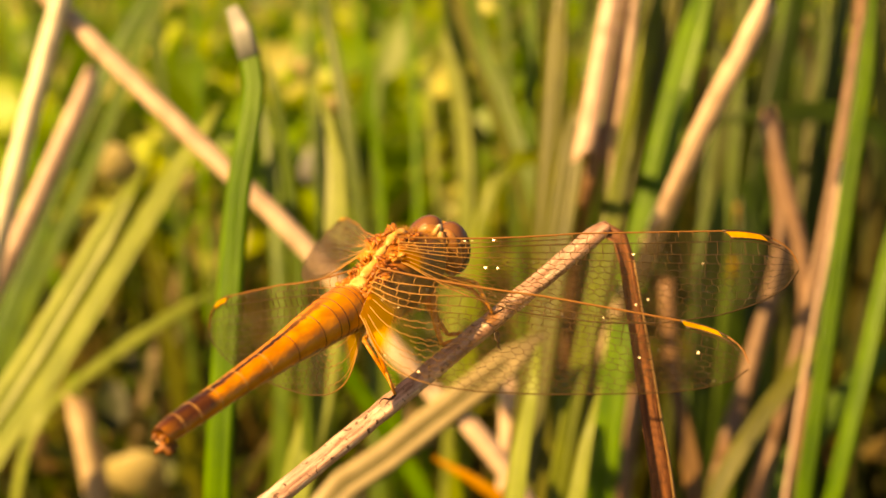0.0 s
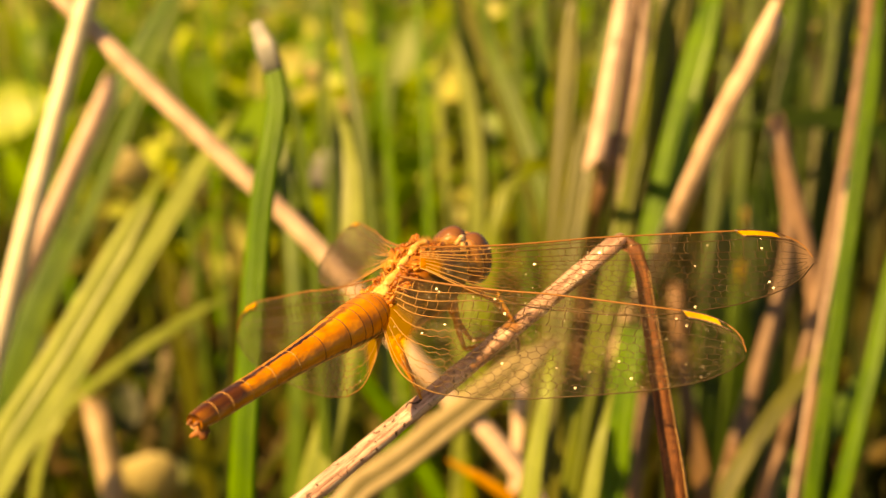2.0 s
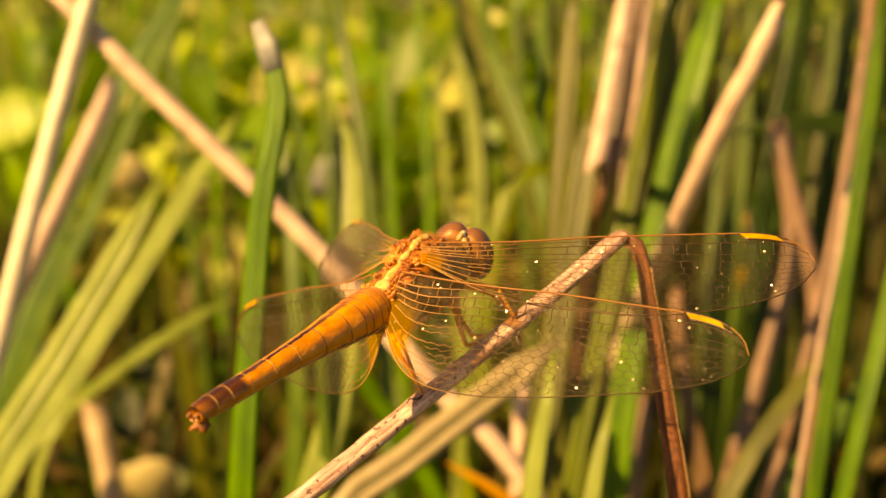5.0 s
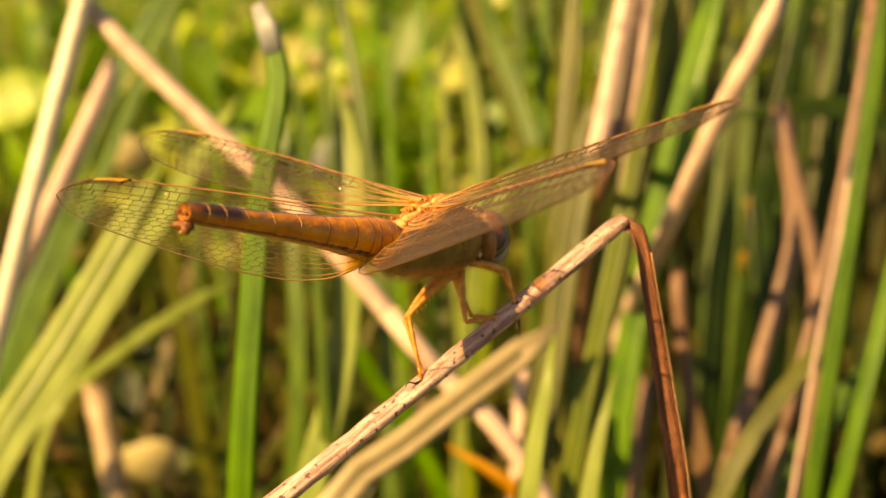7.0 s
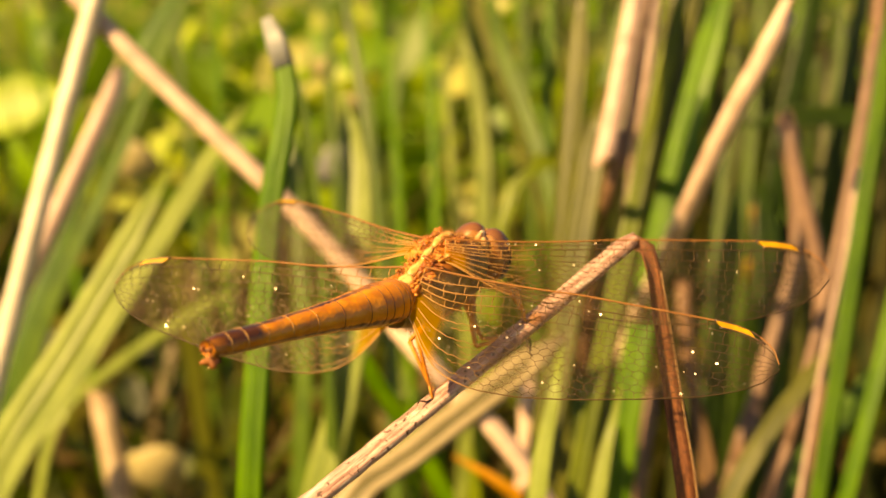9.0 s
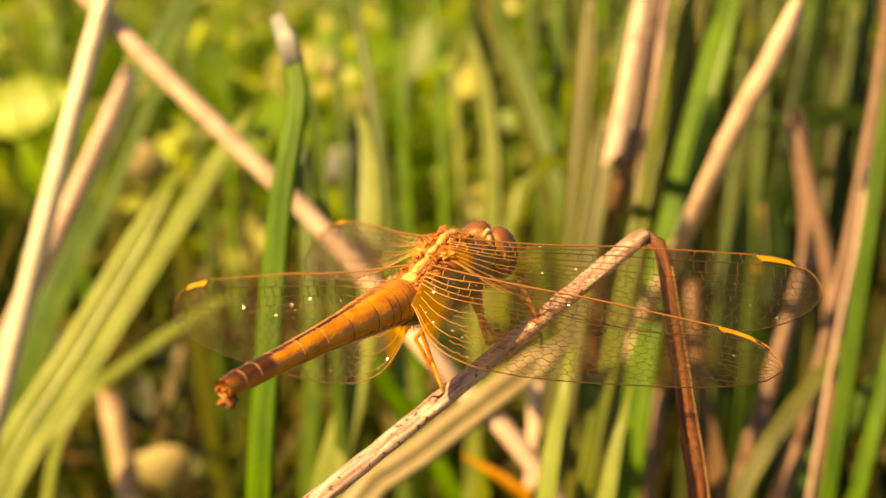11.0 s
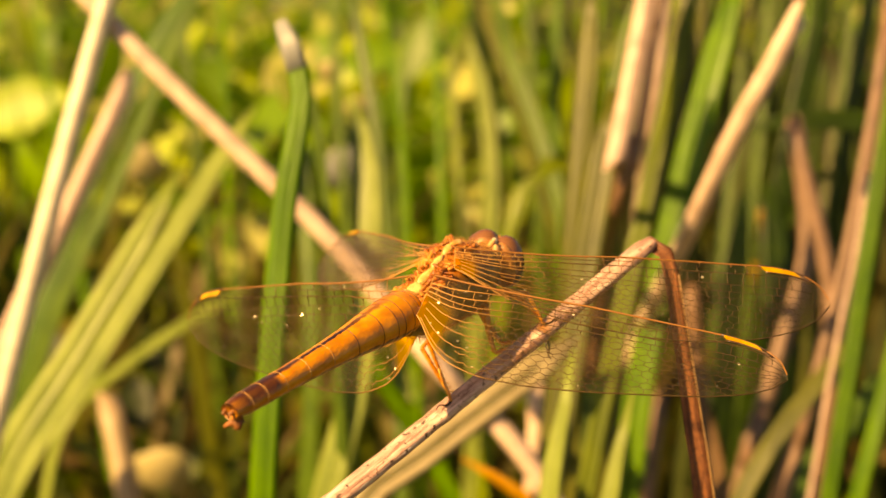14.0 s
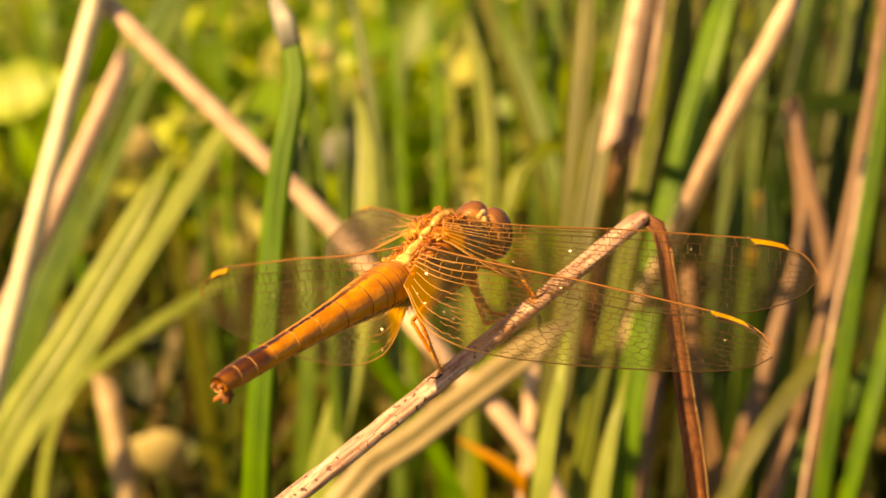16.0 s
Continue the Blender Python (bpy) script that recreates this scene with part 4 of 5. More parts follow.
def build_wing(name, wing, side, membrane, label, seed):
    r = random.Random(seed)
    nu, nv = 22, 64
    spans = [1 - (1 - j / nv) ** 1.35 for j in range(nv + 1)]
    verts = [wing_place(wing, side, i / nu, s) for s in spans for i in range(nu + 1)]
    uvs = [(i / nu, s) for s in spans for i in range(nu + 1)]
    faces = [(j * (nu + 1) + i, j * (nu + 1) + i + 1, (j + 1) * (nu + 1) + i + 1, (j + 1) * (nu + 1) + i) for j in range(nv) for i in range(nu)]
    if side > 0:
        faces = [f[::-1] for f in faces]
    ob = part(name, mesh_of(name, verts, faces, uvs), membrane, dragonfly, label)

    pieces = []

    def vein(points, radius, taper=0.5, sides=4):
        path = np.array([wing_place(wing, side, min(1, max(0, f)), min(0.998, max(0, s))) for f, s in points])
        if np.linalg.norm(path[0] - path[-1]) < 1e-5:
            return
        v, f, u = lofted(path, flat_circle(sides), lambda s, d: radius * (1 - taper * s), (0.1, 0.05, 1), False)
        n = sides
        u = [(points[k // n][0], points[k // n][1]) for k in range(len(v))]
        pieces.append((v, f, u))

    count = 60
    vein([(0, s) for s in np.linspace(0, 0.998, count)], 0.00010, 0.4, 6)
    vein([(1, s) for s in np.linspace(0, 0.998, count)], 0.000065, 0.0)
    vein([(0, 0.0), (0.3, 0.0), (0.6, 0.0), (1, 0.0)], 0.00005, 0.5)
    firsts = [0.06, 0.12, 0.20, 0.28] + [0.345 + 0.058 * k for k in range(11)]
    last = len(firsts)

    def track(k, s):
        if k < 0:
            return 0.0
        if k >= last:
            return 1.0
        f = firsts[k]
        return min(1.0, (f * (1 + (0.15 if k < 2 else 0.85) * s ** 3)) ** (1 - 0.42 * (1 - min(1, s / 0.26))))

    def first(k):
        """Only every third rear vein begins at the root."""
        return 0.0 if k < 4 or k % 3 == 2 else (0.10, 0.17)[k % 3] + 0.012 * (k % 5)

    # the front of the wing: long veins with a ladder of cross veins
    for k in range(4):
        stop = 0.47 if k == 0 else 0.985
        vein([(track(k, s), s) for s in np.linspace(0, stop, 40)], (0.000055, 0.000062, 0.000045, 0.000045)[k], 0.3)
    for k in range(-1, 4):
        s = r.uniform(0.02, 0.05)
        while s < 0.965:
            a, b = track(k, s), track(k + 1, s)
            if b - a > 0.01 and s > first(max(0, k + 1)) - 0.01:
                vein([(a, s), ((a + b) / 2, s + r.uniform(-0.003, 0.003)), (b, s + r.uniform(-0.006, 0.006) * (k > 1))], 0.000045 if k < 2 else 0.000036, 0.1, 3)
            s += (1.5 if k < 1 else 1.15) / wing["length"] * r.uniform(0.75, 1.25)
    # the rear: six-sided cells, small towards the tip and the hind edge
    step = 0.52 / wing["length"]
    knots = {}

    def knot(k, i):
        """The joint i on the rear vein k."""
        if (k, i) not in knots:
            s = i * step + r.uniform(-0.22, 0.22) * step
            bend = (1 if (i + k) % 2 else -1) * 0.0135 * r.uniform(0.6, 1.3) * min(1, max(0, s - 0.08) / 0.14) if 4 <= k < last else 0.0
            knots[k, i] = (min(1.0, track(k, s) + bend), s)
        return knots[k, i]

    for k in range(4, last):
        i = int(first(k) / step) + 1
        line = []
        while i * step < 0.985 and track(k, i * step) < 0.985:
            line.append(knot(k, i))
            i += 1
        if len(line) > 3:
            vein(line, 0.00004 if k % 3 == 2 else 0.000033, 0.2)
        for j in range(int(first(k) / step) + 1, i):
            near = j * step < 0.22
            if (j + k) % 2 == 0 or (near and (j + k) % 4):
                continue
            below = knot(k + 1, j) if k + 1 < last and first(k + 1) < j * step and track(k + 1, j * step) < 0.985 else None
            if below is None:
                below = (1.0, j * step)
                for q in range(k + 2, last + 1):
                    if q == last or (first(q) < j * step and track(q, j * step) < 0.985):
                        below = (track(q, j * step), j * step)
                        break
            if below[0] - knot(k, j)[0] > 0.008:
                vein([knot(k, j), below], 0.000032, 0.1, 3)
    part("vein", mesh_of("vein", *joined(pieces)), vein_mat, ob, "orange-brown network of veins")

    top = []
    low = []
    for s in np.linspace(0.83, 0.92, 8):
        for f in (0.010, 0.05, 0.085):
            p = Vector(wing_place(wing, side, f, s + 0.012 * (f - 0.06) / 0.06))
            top.append(p + Vector((0, 0, 0.00012)))
            low.append(p - Vector((0, 0, 0.00012)))
    n, faces = len(top), []
    for j in range(7):
        for i in range(2):
            a = j * 3 + i
            faces += [(a, a + 1, a + 4, a + 3), (n + a, n + a + 3, n + a + 4, n + a + 1)]
        for e in (0, 2):
            a = j * 3 + e
            faces.append((a, a + 3, n + a + 3, n + a))
    for j in (0, 7):
        for i in range(2):
            a = j * 3 + i
            faces.append((a, a + 1, n + a + 1, n + a))
    part("wing_mark", mesh_of("wing_mark", top + low, faces, smooth=False), stigma_mat, ob, "amber wing mark with dark borders")
    border = [lofted(np.array([wing_place(wing, side, f, s + 0.012 * (f - 0.06) / 0.06) for s in np.linspace(0.825, 0.95, 12)]), circle(5), lambda s, d: 0.00013 * (1 - 0.4 * s), (0.1, 0.05, 1)) for f in (0.0, 0.088)]
    part("mark_border", mesh_of("mark_border", *joined(border)), seam_mat, ob, "dark line along the wing mark")
    return ob


LEGS = {"femur": 0.00033, "tibia": 0.00019}


def spines(parent, start, step, count, reach, seed):
    """The row of fine bristles along a leg."""
    r, pieces = random.Random(seed), []
    for k in range(count):
        x = start + step * k
        for side in (-1, 1):
            pieces.append(lofted(np.array(((x, 0, 0), (x + 0.00035, side * 0.0004 * r.uniform(0.8, 1.2), -reach))), circle(3), lambda s, d: 0.00003 * (1.1 - s), (0, 0.3, 1)))
    tagged(part("spines", mesh_of("spines", *joined(pieces)), leg_mat, parent, "fine orange bristles"), kind="stuff")


def build_leg(upper, lower, seed):
    """A femur and a tibia; each lies along +x of its own space."""
    path = np.array([(upper * s, 0, 0.0002 * math.sin(math.pi * s)) for s in np.linspace(0, 1, 9)])
    v, f, u = lofted(path, circle(9), lambda s, d: LEGS["femur"] * (1.05 - 0.35 * s) * (0.85 + 0.3 * math.sin(math.pi * min(1, s * 1.2))))
    femur = part("femur", mesh_of("femur", v, f, u), leg_mat, dragonfly, "orange upper leg")
    spines(femur, upper * 0.3, upper * 0.09, 7, 0.0006, seed)
    path = np.array([(lower * s, 0, 0) for s in np.linspace(0, 1, 7)])
    v, f, u = lofted(path, circle(8), lambda s, d: LEGS["tibia"] * (1.1 - 0.4 * s))
    tibia = part("tibia", mesh_of("tibia", v, f, u), leg_mat, dragonfly, "spiny orange lower leg")
    spines(tibia, lower * 0.12, lower * 0.07, 12, 0.0006, seed + 1)
    hook = np.array(((lower, 0, 0), (lower * 1.03, 0.0002, 0.0006), (lower * 1.0, 0.0005, 0.0013), (lower * 1.06, 0.0006, 0.0017)))
    v, f, u = lofted(smooth_path(hook, 8), circle(6), lambda s, d: 0.00011 * (1.1 - 0.7 * s), (0, 1, 0.2))
    part("tarsus", mesh_of("tarsus", v, f, u), claw_mat, tibia, "dark clawed foot")
    return femur, tibia


build_thorax()
head = build_head()
abdomen = build_abdomen()
wings = [
    (build_wing("forewing", FORE, -1, fore_membrane, "clear forewing with amber front edge", 21), -1, (1.9, -0.9, 1.6)),
    (build_wing("hindwing", HIND, -1, hind_membrane, "clear broad hindwing, amber at its root", 22), -1, (-1.2, -1.0, 0.15)),
    (build_wing("forewing", FORE, 1, fore_membrane, "clear forewing with amber front edge", 23), 1, (1.87, 1.3, 1.15)),
    (build_wing("hindwing", HIND, 1, hind_membrane, "clear broad hindwing, amber at its root", 24), 1, (-1.3, 1.3, -0.4)),
]
# hip in the body's space, foot on the stalk, lengths, the way in which the knee points
legs = [
    ((4.9, -0.9, -5.7), (-0.0020, 0.1025, 0.3113), 5.9, 5.9, (-1.0, 0.9, 0.1)),
    ((4.6, 0.2, -5.7), (-0.0016, 0.1035, 0.3106), 5.9, 6.1, (-1.0, 0.4, -0.5)),
    ((5.6, -1.1, -5.4), (0.0063, 0.1073, 0.3159), 4.8, 4.6, (-0.7, -0.1, -1.0)),
    ((5.6, 0.0, -5.4), (0.0069, 0.1083, 0.3152), 4.9, 4.4, (-0.25, 0.1, -1.0)),
    ((6.6, -0.9, -4.9), (0.0065, 0.1076, 0.3170), 3.6, 3.1, (0.5, -0.6, 0.6)),
    ((6.6, 0.5, -4.9), (0.0073, 0.1087, 0.3161), 4.4, 3.9, (0.3, -0.6, 0.5)),
]
legs = [(*build_leg(a * MM, b * MM, 40 + k), Vector(h) * MM, Vector(f), a * MM, b * MM, Vector(w)) for k, (h, f, a, b, w) in enumerate(legs)]

# ---- plants round the perch ----
dry_straw([(-0.1510, 0.1270, -0.0040), (-0.0887, 0.2247, 0.2691), (-0.0811, 0.2367, 0.3026), (-0.0732, 0.2485, 0.3350), (-0.0692, 0.2521, 0.3494), (-0.0640, 0.2575, 0.3700)], 0.0022, straw_pale, "pale cream dry straw leaning in the grass")
dry_straw([(-0.1896, 0.2632, -0.0040), (-0.1228, 0.3081, 0.2422), (-0.1069, 0.3188, 0.2769), (-0.0913, 0.3306, 0.3119)], 0.0029, straw_pink, "broken pinkish dry straw stub with a frayed end")
grass_blade([(-0.1773, 0.2902, -0.0040), (-0.1327, 0.3380, 0.2177), (-0.1176, 0.3542, 0.2619), (-0.1020, 0.3694, 0.3023), (-0.0801, 0.3901, 0.3438)], 0.0087, leaf_deep, "dark green broad sedge blade")
grass_blade([(-0.2012, 0.3674, -0.0040), (-0.1412, 0.4000, 0.2183), (-0.1178, 0.4128, 0.2694), (-0.1006, 0.4347, 0.3159), (-0.0886, 0.4414, 0.3430)], 0.0090, leaf_mid, "mid green leaning sedge blade")
grass_blade([(-0.1653, 0.2225, -0.0040), (-0.1120, 0.2755, 0.2147), (-0.0941, 0.2932, 0.2444), (-0.0734, 0.3120, 0.2785), (-0.0558, 0.3295, 0.3075)], 0.0082, leaf_light, "light yellow-green blade leaning over")
grass_blade([(-0.1679, 0.1991, -0.0040), (-0.1033, 0.2493, 0.2337), (-0.0886, 0.2607, 0.2588), (-0.0746, 0.2717, 0.2824), (-0.0654, 0.2810, 0.2992)], 0.0056, leaf_light, "light yellow-green blade leaning over")
dry_straw([(0.0957, 0.1772, -0.0040), (0.0163, 0.2142, 0.2503), (-0.0026, 0.2231, 0.2691), (-0.0250, 0.2331, 0.2929), (-0.0456, 0.2408, 0.3112), (-0.0647, 0.2490, 0.3276), (-0.0840, 0.2566, 0.3459)], 0.0021, straw_tan, "long tan dry straw lying aslant in the grass")
grass_blade([(-0.0363, 0.1211, -0.0040), (-0.0283, 0.1561, 0.2733), (-0.0273, 0.1619, 0.2934), (-0.0265, 0.1675, 0.3083), (-0.0256, 0.1706, 0.3175), (-0.0243, 0.1734, 0.3252), (-0.0240, 0.1756, 0.3306), (-0.0253, 0.1777, 0.3356), (-0.0273, 0.1797, 0.3400)], 0.0049, leaf_green, "green blade with a bleached blunt tip", leaf_white, 0.004, None, 0.56)
grass_blade([(-0.0132, 0.1860, -0.0040), (-0.0248, 0.2353, 0.2604), (-0.0271, 0.2451, 0.2914), (-0.0289, 0.2495, 0.3049), (-0.0311, 0.2539, 0.3184), (-0.0339, 0.2572, 0.3275)], 0.0028, leaf_mid, "thin green sedge blade with a bent tip")
grass_blade([(-0.0654, 0.1816, -0.0040), (-0.0277, 0.2295, 0.2373), (-0.0215, 0.2375, 0.2608), (-0.0192, 0.2480, 0.2907), (-0.0208, 0.2576, 0.3083), (-0.0245, 0.2655, 0.3194)], 0.0063, leaf_light, "pale yellow-green upright blade")
grass_blade([(-0.0442, 0.2729, -0.0040), (-0.0404, 0.3030, 0.2012), (-0.0392, 0.3128, 0.2406), (-0.0432, 0.3341, 0.2847), (-0.0478, 0.3506, 0.3096)], 0.0052, leaf_mid, "thin green upright sedge blade")
grass_blade([(0.0698, 0.2634, -0.0040), (0.0008, 0.2664, 0.2199), (-0.0111, 0.2670, 0.2427), (-0.0187, 0.2651, 0.2559), (-0.0239, 0.2679, 0.2673)], 0.0059, leaf_green, "small green blade crossing low stems")
grass_blade([(-0.0984, 0.1698, -0.0040), (-0.0204, 0.2074, 0.2476), (-0.0068, 0.2139, 0.2572), (0.0082, 0.2196, 0.2675), (0.0222, 0.2248, 0.2768)], 0.0052, leaf_tan, "tan and green dried leaf lying aslant", None, 0.0012, leaf_olive, 1.0, -0.35)
dry_straw([(0.0087, 0.2138, -0.0040), (0.0160, 0.2479, 0.2282), (0.0168, 0.2514, 0.2422), (0.0172, 0.2572, 0.2574)], 0.0021, straw_tan, "short tan straw standing in the grass")
grass_blade([(0.0891, 0.2047, -0.0040), (0.0140, 0.2397, 0.2366), (0.0080, 0.2425, 0.2395), (0.0007, 0.2462, 0.2421)], 0.0041, leaf_orange, "yellowing orange leaf low in the grass")
grass_blade([(-0.0105, 0.2774, -0.0040), (-0.0157, 0.3305, 0.1877), (-0.0179, 0.3524, 0.2340), (-0.0254, 0.3773, 0.2925), (-0.0333, 0.3969, 0.3296), (-0.0351, 0.4012, 0.3472)], 0.0043, leaf_mid, "thin green upright sedge blade")
grass_blade([(0.0074, 0.3780, -0.0040), (0.0117, 0.4266, 0.2008), (0.0141, 0.4536, 0.2679), (0.0079, 0.4762, 0.3170), (0.0035, 0.4825, 0.3424)], 0.0054, leaf_dark_shade, "dark green upright sedge blade")
grass_blade([(0.0772, 0.3293, -0.0040), (0.0382, 0.4085, 0.2524), (0.0291, 0.4269, 0.2849), (0.0176, 0.4448, 0.3151), (0.0114, 0.4512, 0.3409)], 0.0058, leaf_mid, "mid green arching sedge blade")
grass_blade([(0.0290, 0.1944, -0.0040), (0.0243, 0.2387, 0.2328), (0.0232, 0.2484, 0.2631), (0.0247, 0.2583, 0.2908), (0.0272, 0.2688, 0.3203), (0.0290, 0.2772, 0.3456)], 0.0056, leaf_olive, "olive tan upright sedge blade")
grass_blade([(-0.0043, 0.1756, -0.0040), (0.0177, 0.2250, 0.2395), (0.0211, 0.2325, 0.2614), (0.0251, 0.2415, 0.2851), (0.0288, 0.2485, 0.3050), (0.0315, 0.2558, 0.3217)], 0.0068, leaf_olive, "wide olive green blade in the clump")
grass_blade([(-0.0063, 0.1667, -0.0040), (0.0241, 0.2204, 0.2418), (0.0276, 0.2267, 0.2589), (0.0331, 0.2355, 0.2820), (0.0402, 0.2477, 0.3099), (0.0463, 0.2561, 0.3357), (0.0489, 0.2597, 0.3459)], 0.0038, leaf_yellow, "yellow-green upright sedge blade")
grass_blade([(0.0218, 0.2261, -0.0040), (0.0399, 0.2663, 0.2192), (0.0449, 0.2775, 0.2558), (0.0529, 0.2889, 0.2894), (0.0621, 0.3019, 0.3208), (0.0702, 0.3131, 0.3450)], 0.0070, leaf_green, "bright green wide upright blade")
grass_blade([(0.0209, 0.2477, -0.0040), (0.0368, 0.2846, 0.2102), (0.0429, 0.2986, 0.2578), (0.0506, 0.3106, 0.2938), (0.0559, 0.3220, 0.3189), (0.0596, 0.3285, 0.3448)], 0.0049, leaf_olive, "olive green upright blade")
grass_blade([(0.0288, 0.2663, -0.0040), (0.0446, 0.3030, 0.2012), (0.0519, 0.3202, 0.2576), (0.0593, 0.3322, 0.2978), (0.0649, 0.3437, 0.3230), (0.0696, 0.3490, 0.3445)], 0.0049, leaf_olive, "olive tan narrow upright blade")
grass_blade([(0.0187, 0.2572, -0.0040), (0.0299, 0.2938, 0.2057), (0.0338, 0.3067, 0.2490), (0.0401, 0.3198, 0.2891), (0.0469, 0.3321, 0.3179), (0.0515, 0.3388, 0.3446)], 0.0104, leaf_mid, "dark green upright blade deep in the clump")
grass_blade([(0.0226, 0.2775, -0.0040), (0.0436, 0.3122, 0.1967), (0.0518, 0.3257, 0.2428), (0.0586, 0.3363, 0.2729), (0.0676, 0.3491, 0.3033)], 0.0095, leaf_deep, "dark green upright blade deep in the clump")
grass_blade([(-0.0071, 0.1120, -0.0040), (0.0220, 0.1697, 0.2657), (0.0237, 0.1730, 0.2749), (0.0263, 0.1774, 0.2843)], 0.0034, leaf_light, "pale green short upright blade")
grass_blade([(-0.0072, 0.1176, -0.0040), (0.0133, 0.1742, 0.2635), (0.0145, 0.1776, 0.2729), (0.0164, 0.1809, 0.2820), (0.0174, 0.1836, 0.2886)], 0.0035, leaf_light, "pale green short upright blade")
dry_straw([(0.0294, 0.2333, 0.3100), (0.0322, 0.2384, 0.3225), (0.0350, 0.2439, 0.3364), (0.0370, 0.2469, 0.3483)], 0.0019, straw_pink, "tan broken straw with a split end")
dry_straw([(0.0338, 0.2391, 0.3085), (0.0364, 0.2445, 0.3219), (0.0389, 0.2500, 0.3360), (0.0407, 0.2531, 0.3482)], 0.0011, straw_brown, "brown straw beside a broken one")
dry_straw([(0.0600, 0.4200, -0.0040), (0.0500, 0.3350, 0.2550), (0.0424, 0.2719, 0.3162), (0.0446, 0.2785, 0.3344), (0.0465, 0.2829, 0.3480)], 0.0020, straw_tan, "tan straw behind a broken one")
dry_straw([(0.0360, 0.3800, -0.0040), (0.0345, 0.2900, 0.2650), (0.0314, 0.2361, 0.3050), (0.0329, 0.2390, 0.3124)], 0.0016, straw_red, "reddish brown thin stem in the clump")
dry_straw([(0.0392, 0.3803, -0.0040), (0.0440, 0.2939, 0.2472), (0.0459, 0.2608, 0.2799), (0.0477, 0.2416, 0.2981), (0.0519, 0.2290, 0.3178), (0.0583, 0.2266, 0.3327), (0.0601, 0.2265, 0.3368)], 0.0021, straw_tan, "tan dry straw leaning over a gap")
grass_blade([(0.0594, 0.2320, 0.3297), (0.0617, 0.2333, 0.3349), (0.0645, 0.2366, 0.3442)], 0.0036, leaf_brown, "withered brown tip of a straw")
grass_blade([(-0.0109, 0.2492, -0.0040), (0.0117, 0.2901, 0.2735), (0.0134, 0.2931, 0.2857), (0.0179, 0.2975, 0.2948), (0.0285, 0.3015, 0.2983), (0.0397, 0.3057, 0.2947)], 0.0045, leaf_yellow, "arching yellow-green sedge blade")
grass_blade([(-0.0016, 0.3982, -0.0040), (0.0096, 0.4306, 0.2170), (0.0127, 0.4397, 0.2535), (0.0108, 0.4538, 0.2893), (0.0034, 0.4660, 0.3177)], 0.0058, leaf_light, "pale green upright blade in shade")
grass_blade([(0.0744, 0.3883, -0.0040), (0.0368, 0.4377, 0.2454), (0.0306, 0.4457, 0.2694), (0.0203, 0.4564, 0.2996), (0.0098, 0.4681, 0.3260), (0.0034, 0.4722, 0.3425)], 0.0058, leaf_olive, "grey olive blade leaning")
grass_blade([(-0.0339, 0.4369, -0.0040), (-0.0450, 0.4863, 0.2338), (-0.0490, 0.5040, 0.2838), (-0.0530, 0.5218, 0.3348)], 0.0037, leaf_mid, "thin green sedge blade far in the clump")
grass_blade([(-0.0044, 0.3953, -0.0040), (-0.0179, 0.4469, 0.2410), (-0.0225, 0.4640, 0.2890), (-0.0314, 0.4814, 0.3381)], 0.0034, leaf_green, "thin green sedge blade far in the clump")
grass_blade([(-0.0190, 0.4867, -0.0040), (-0.0240, 0.5337, 0.2172), (-0.0258, 0.5504, 0.2635), (-0.0218, 0.5673, 0.3106)], 0.0038, leaf_mid, "thin green sedge blade far in the clump")
grass_blade([(-0.0014, 0.4584, -0.0040), (-0.0058, 0.5052, 0.2268), (-0.0076, 0.5239, 0.2812), (-0.0121, 0.5429, 0.3366)], 0.0041, leaf_green, "thin green sedge blade far in the clump")
grass_blade([(0.0173, 0.5171, -0.0040), (0.0043, 0.5635, 0.2126), (-0.0003, 0.5798, 0.2575), (-0.0038, 0.5964, 0.3032)], 0.0038, leaf_light, "thin green sedge blade far in the clump")
grass_blade([(0.0418, 0.4367, -0.0040), (0.0339, 0.4875, 0.2383), (0.0312, 0.5048, 0.2872), (0.0286, 0.5224, 0.3371)], 0.0037, leaf_mid, "thin green sedge blade far in the clump")
grass_blade([(0.0432, 0.3845, -0.0040), (0.0378, 0.4377, 0.2454), (0.0361, 0.4543, 0.2914), (0.0376, 0.4712, 0.3384)], 0.0038, leaf_green, "thin green sedge blade far in the clump")
grass_blade([(0.0368, 0.3311, -0.0040), (0.0401, 0.3891, 0.2570), (0.0410, 0.4044, 0.2978), (0.0430, 0.4200, 0.3396)], 0.0033, leaf_olive, "thin green sedge blade far in the clump")
grass_blade([(-0.1051, 0.5398, -0.0040), (-0.1265, 0.5897, 0.2348), (-0.1340, 0.6071, 0.2843), (-0.1399, 0.6248, 0.3346)], 0.0045, leaf_mid, "thin green sedge blade far in the clump")
grass_blade([(-0.1072, 0.5598, -0.0040), (-0.1163, 0.6114, 0.2394), (-0.1193, 0.6283, 0.2864), (-0.1240, 0.6453, 0.3341)], 0.0046, leaf_green, "thin green sedge blade far in the clump")
grass_blade([(0.0909, 0.3848, -0.0040), (0.1078, 0.4372, 0.2434), (0.1132, 0.4541, 0.2903), (0.1166, 0.4712, 0.3384)], 0.0033, leaf_mid, "thin green sedge blade far in the clump")
grass_blade([(0.1086, 0.4065, -0.0040), (0.1257, 0.4550, 0.2323), (0.1321, 0.4732, 0.2845), (0.1384, 0.4917, 0.3379)], 0.0031, leaf_green, "thin green sedge blade far in the clump")
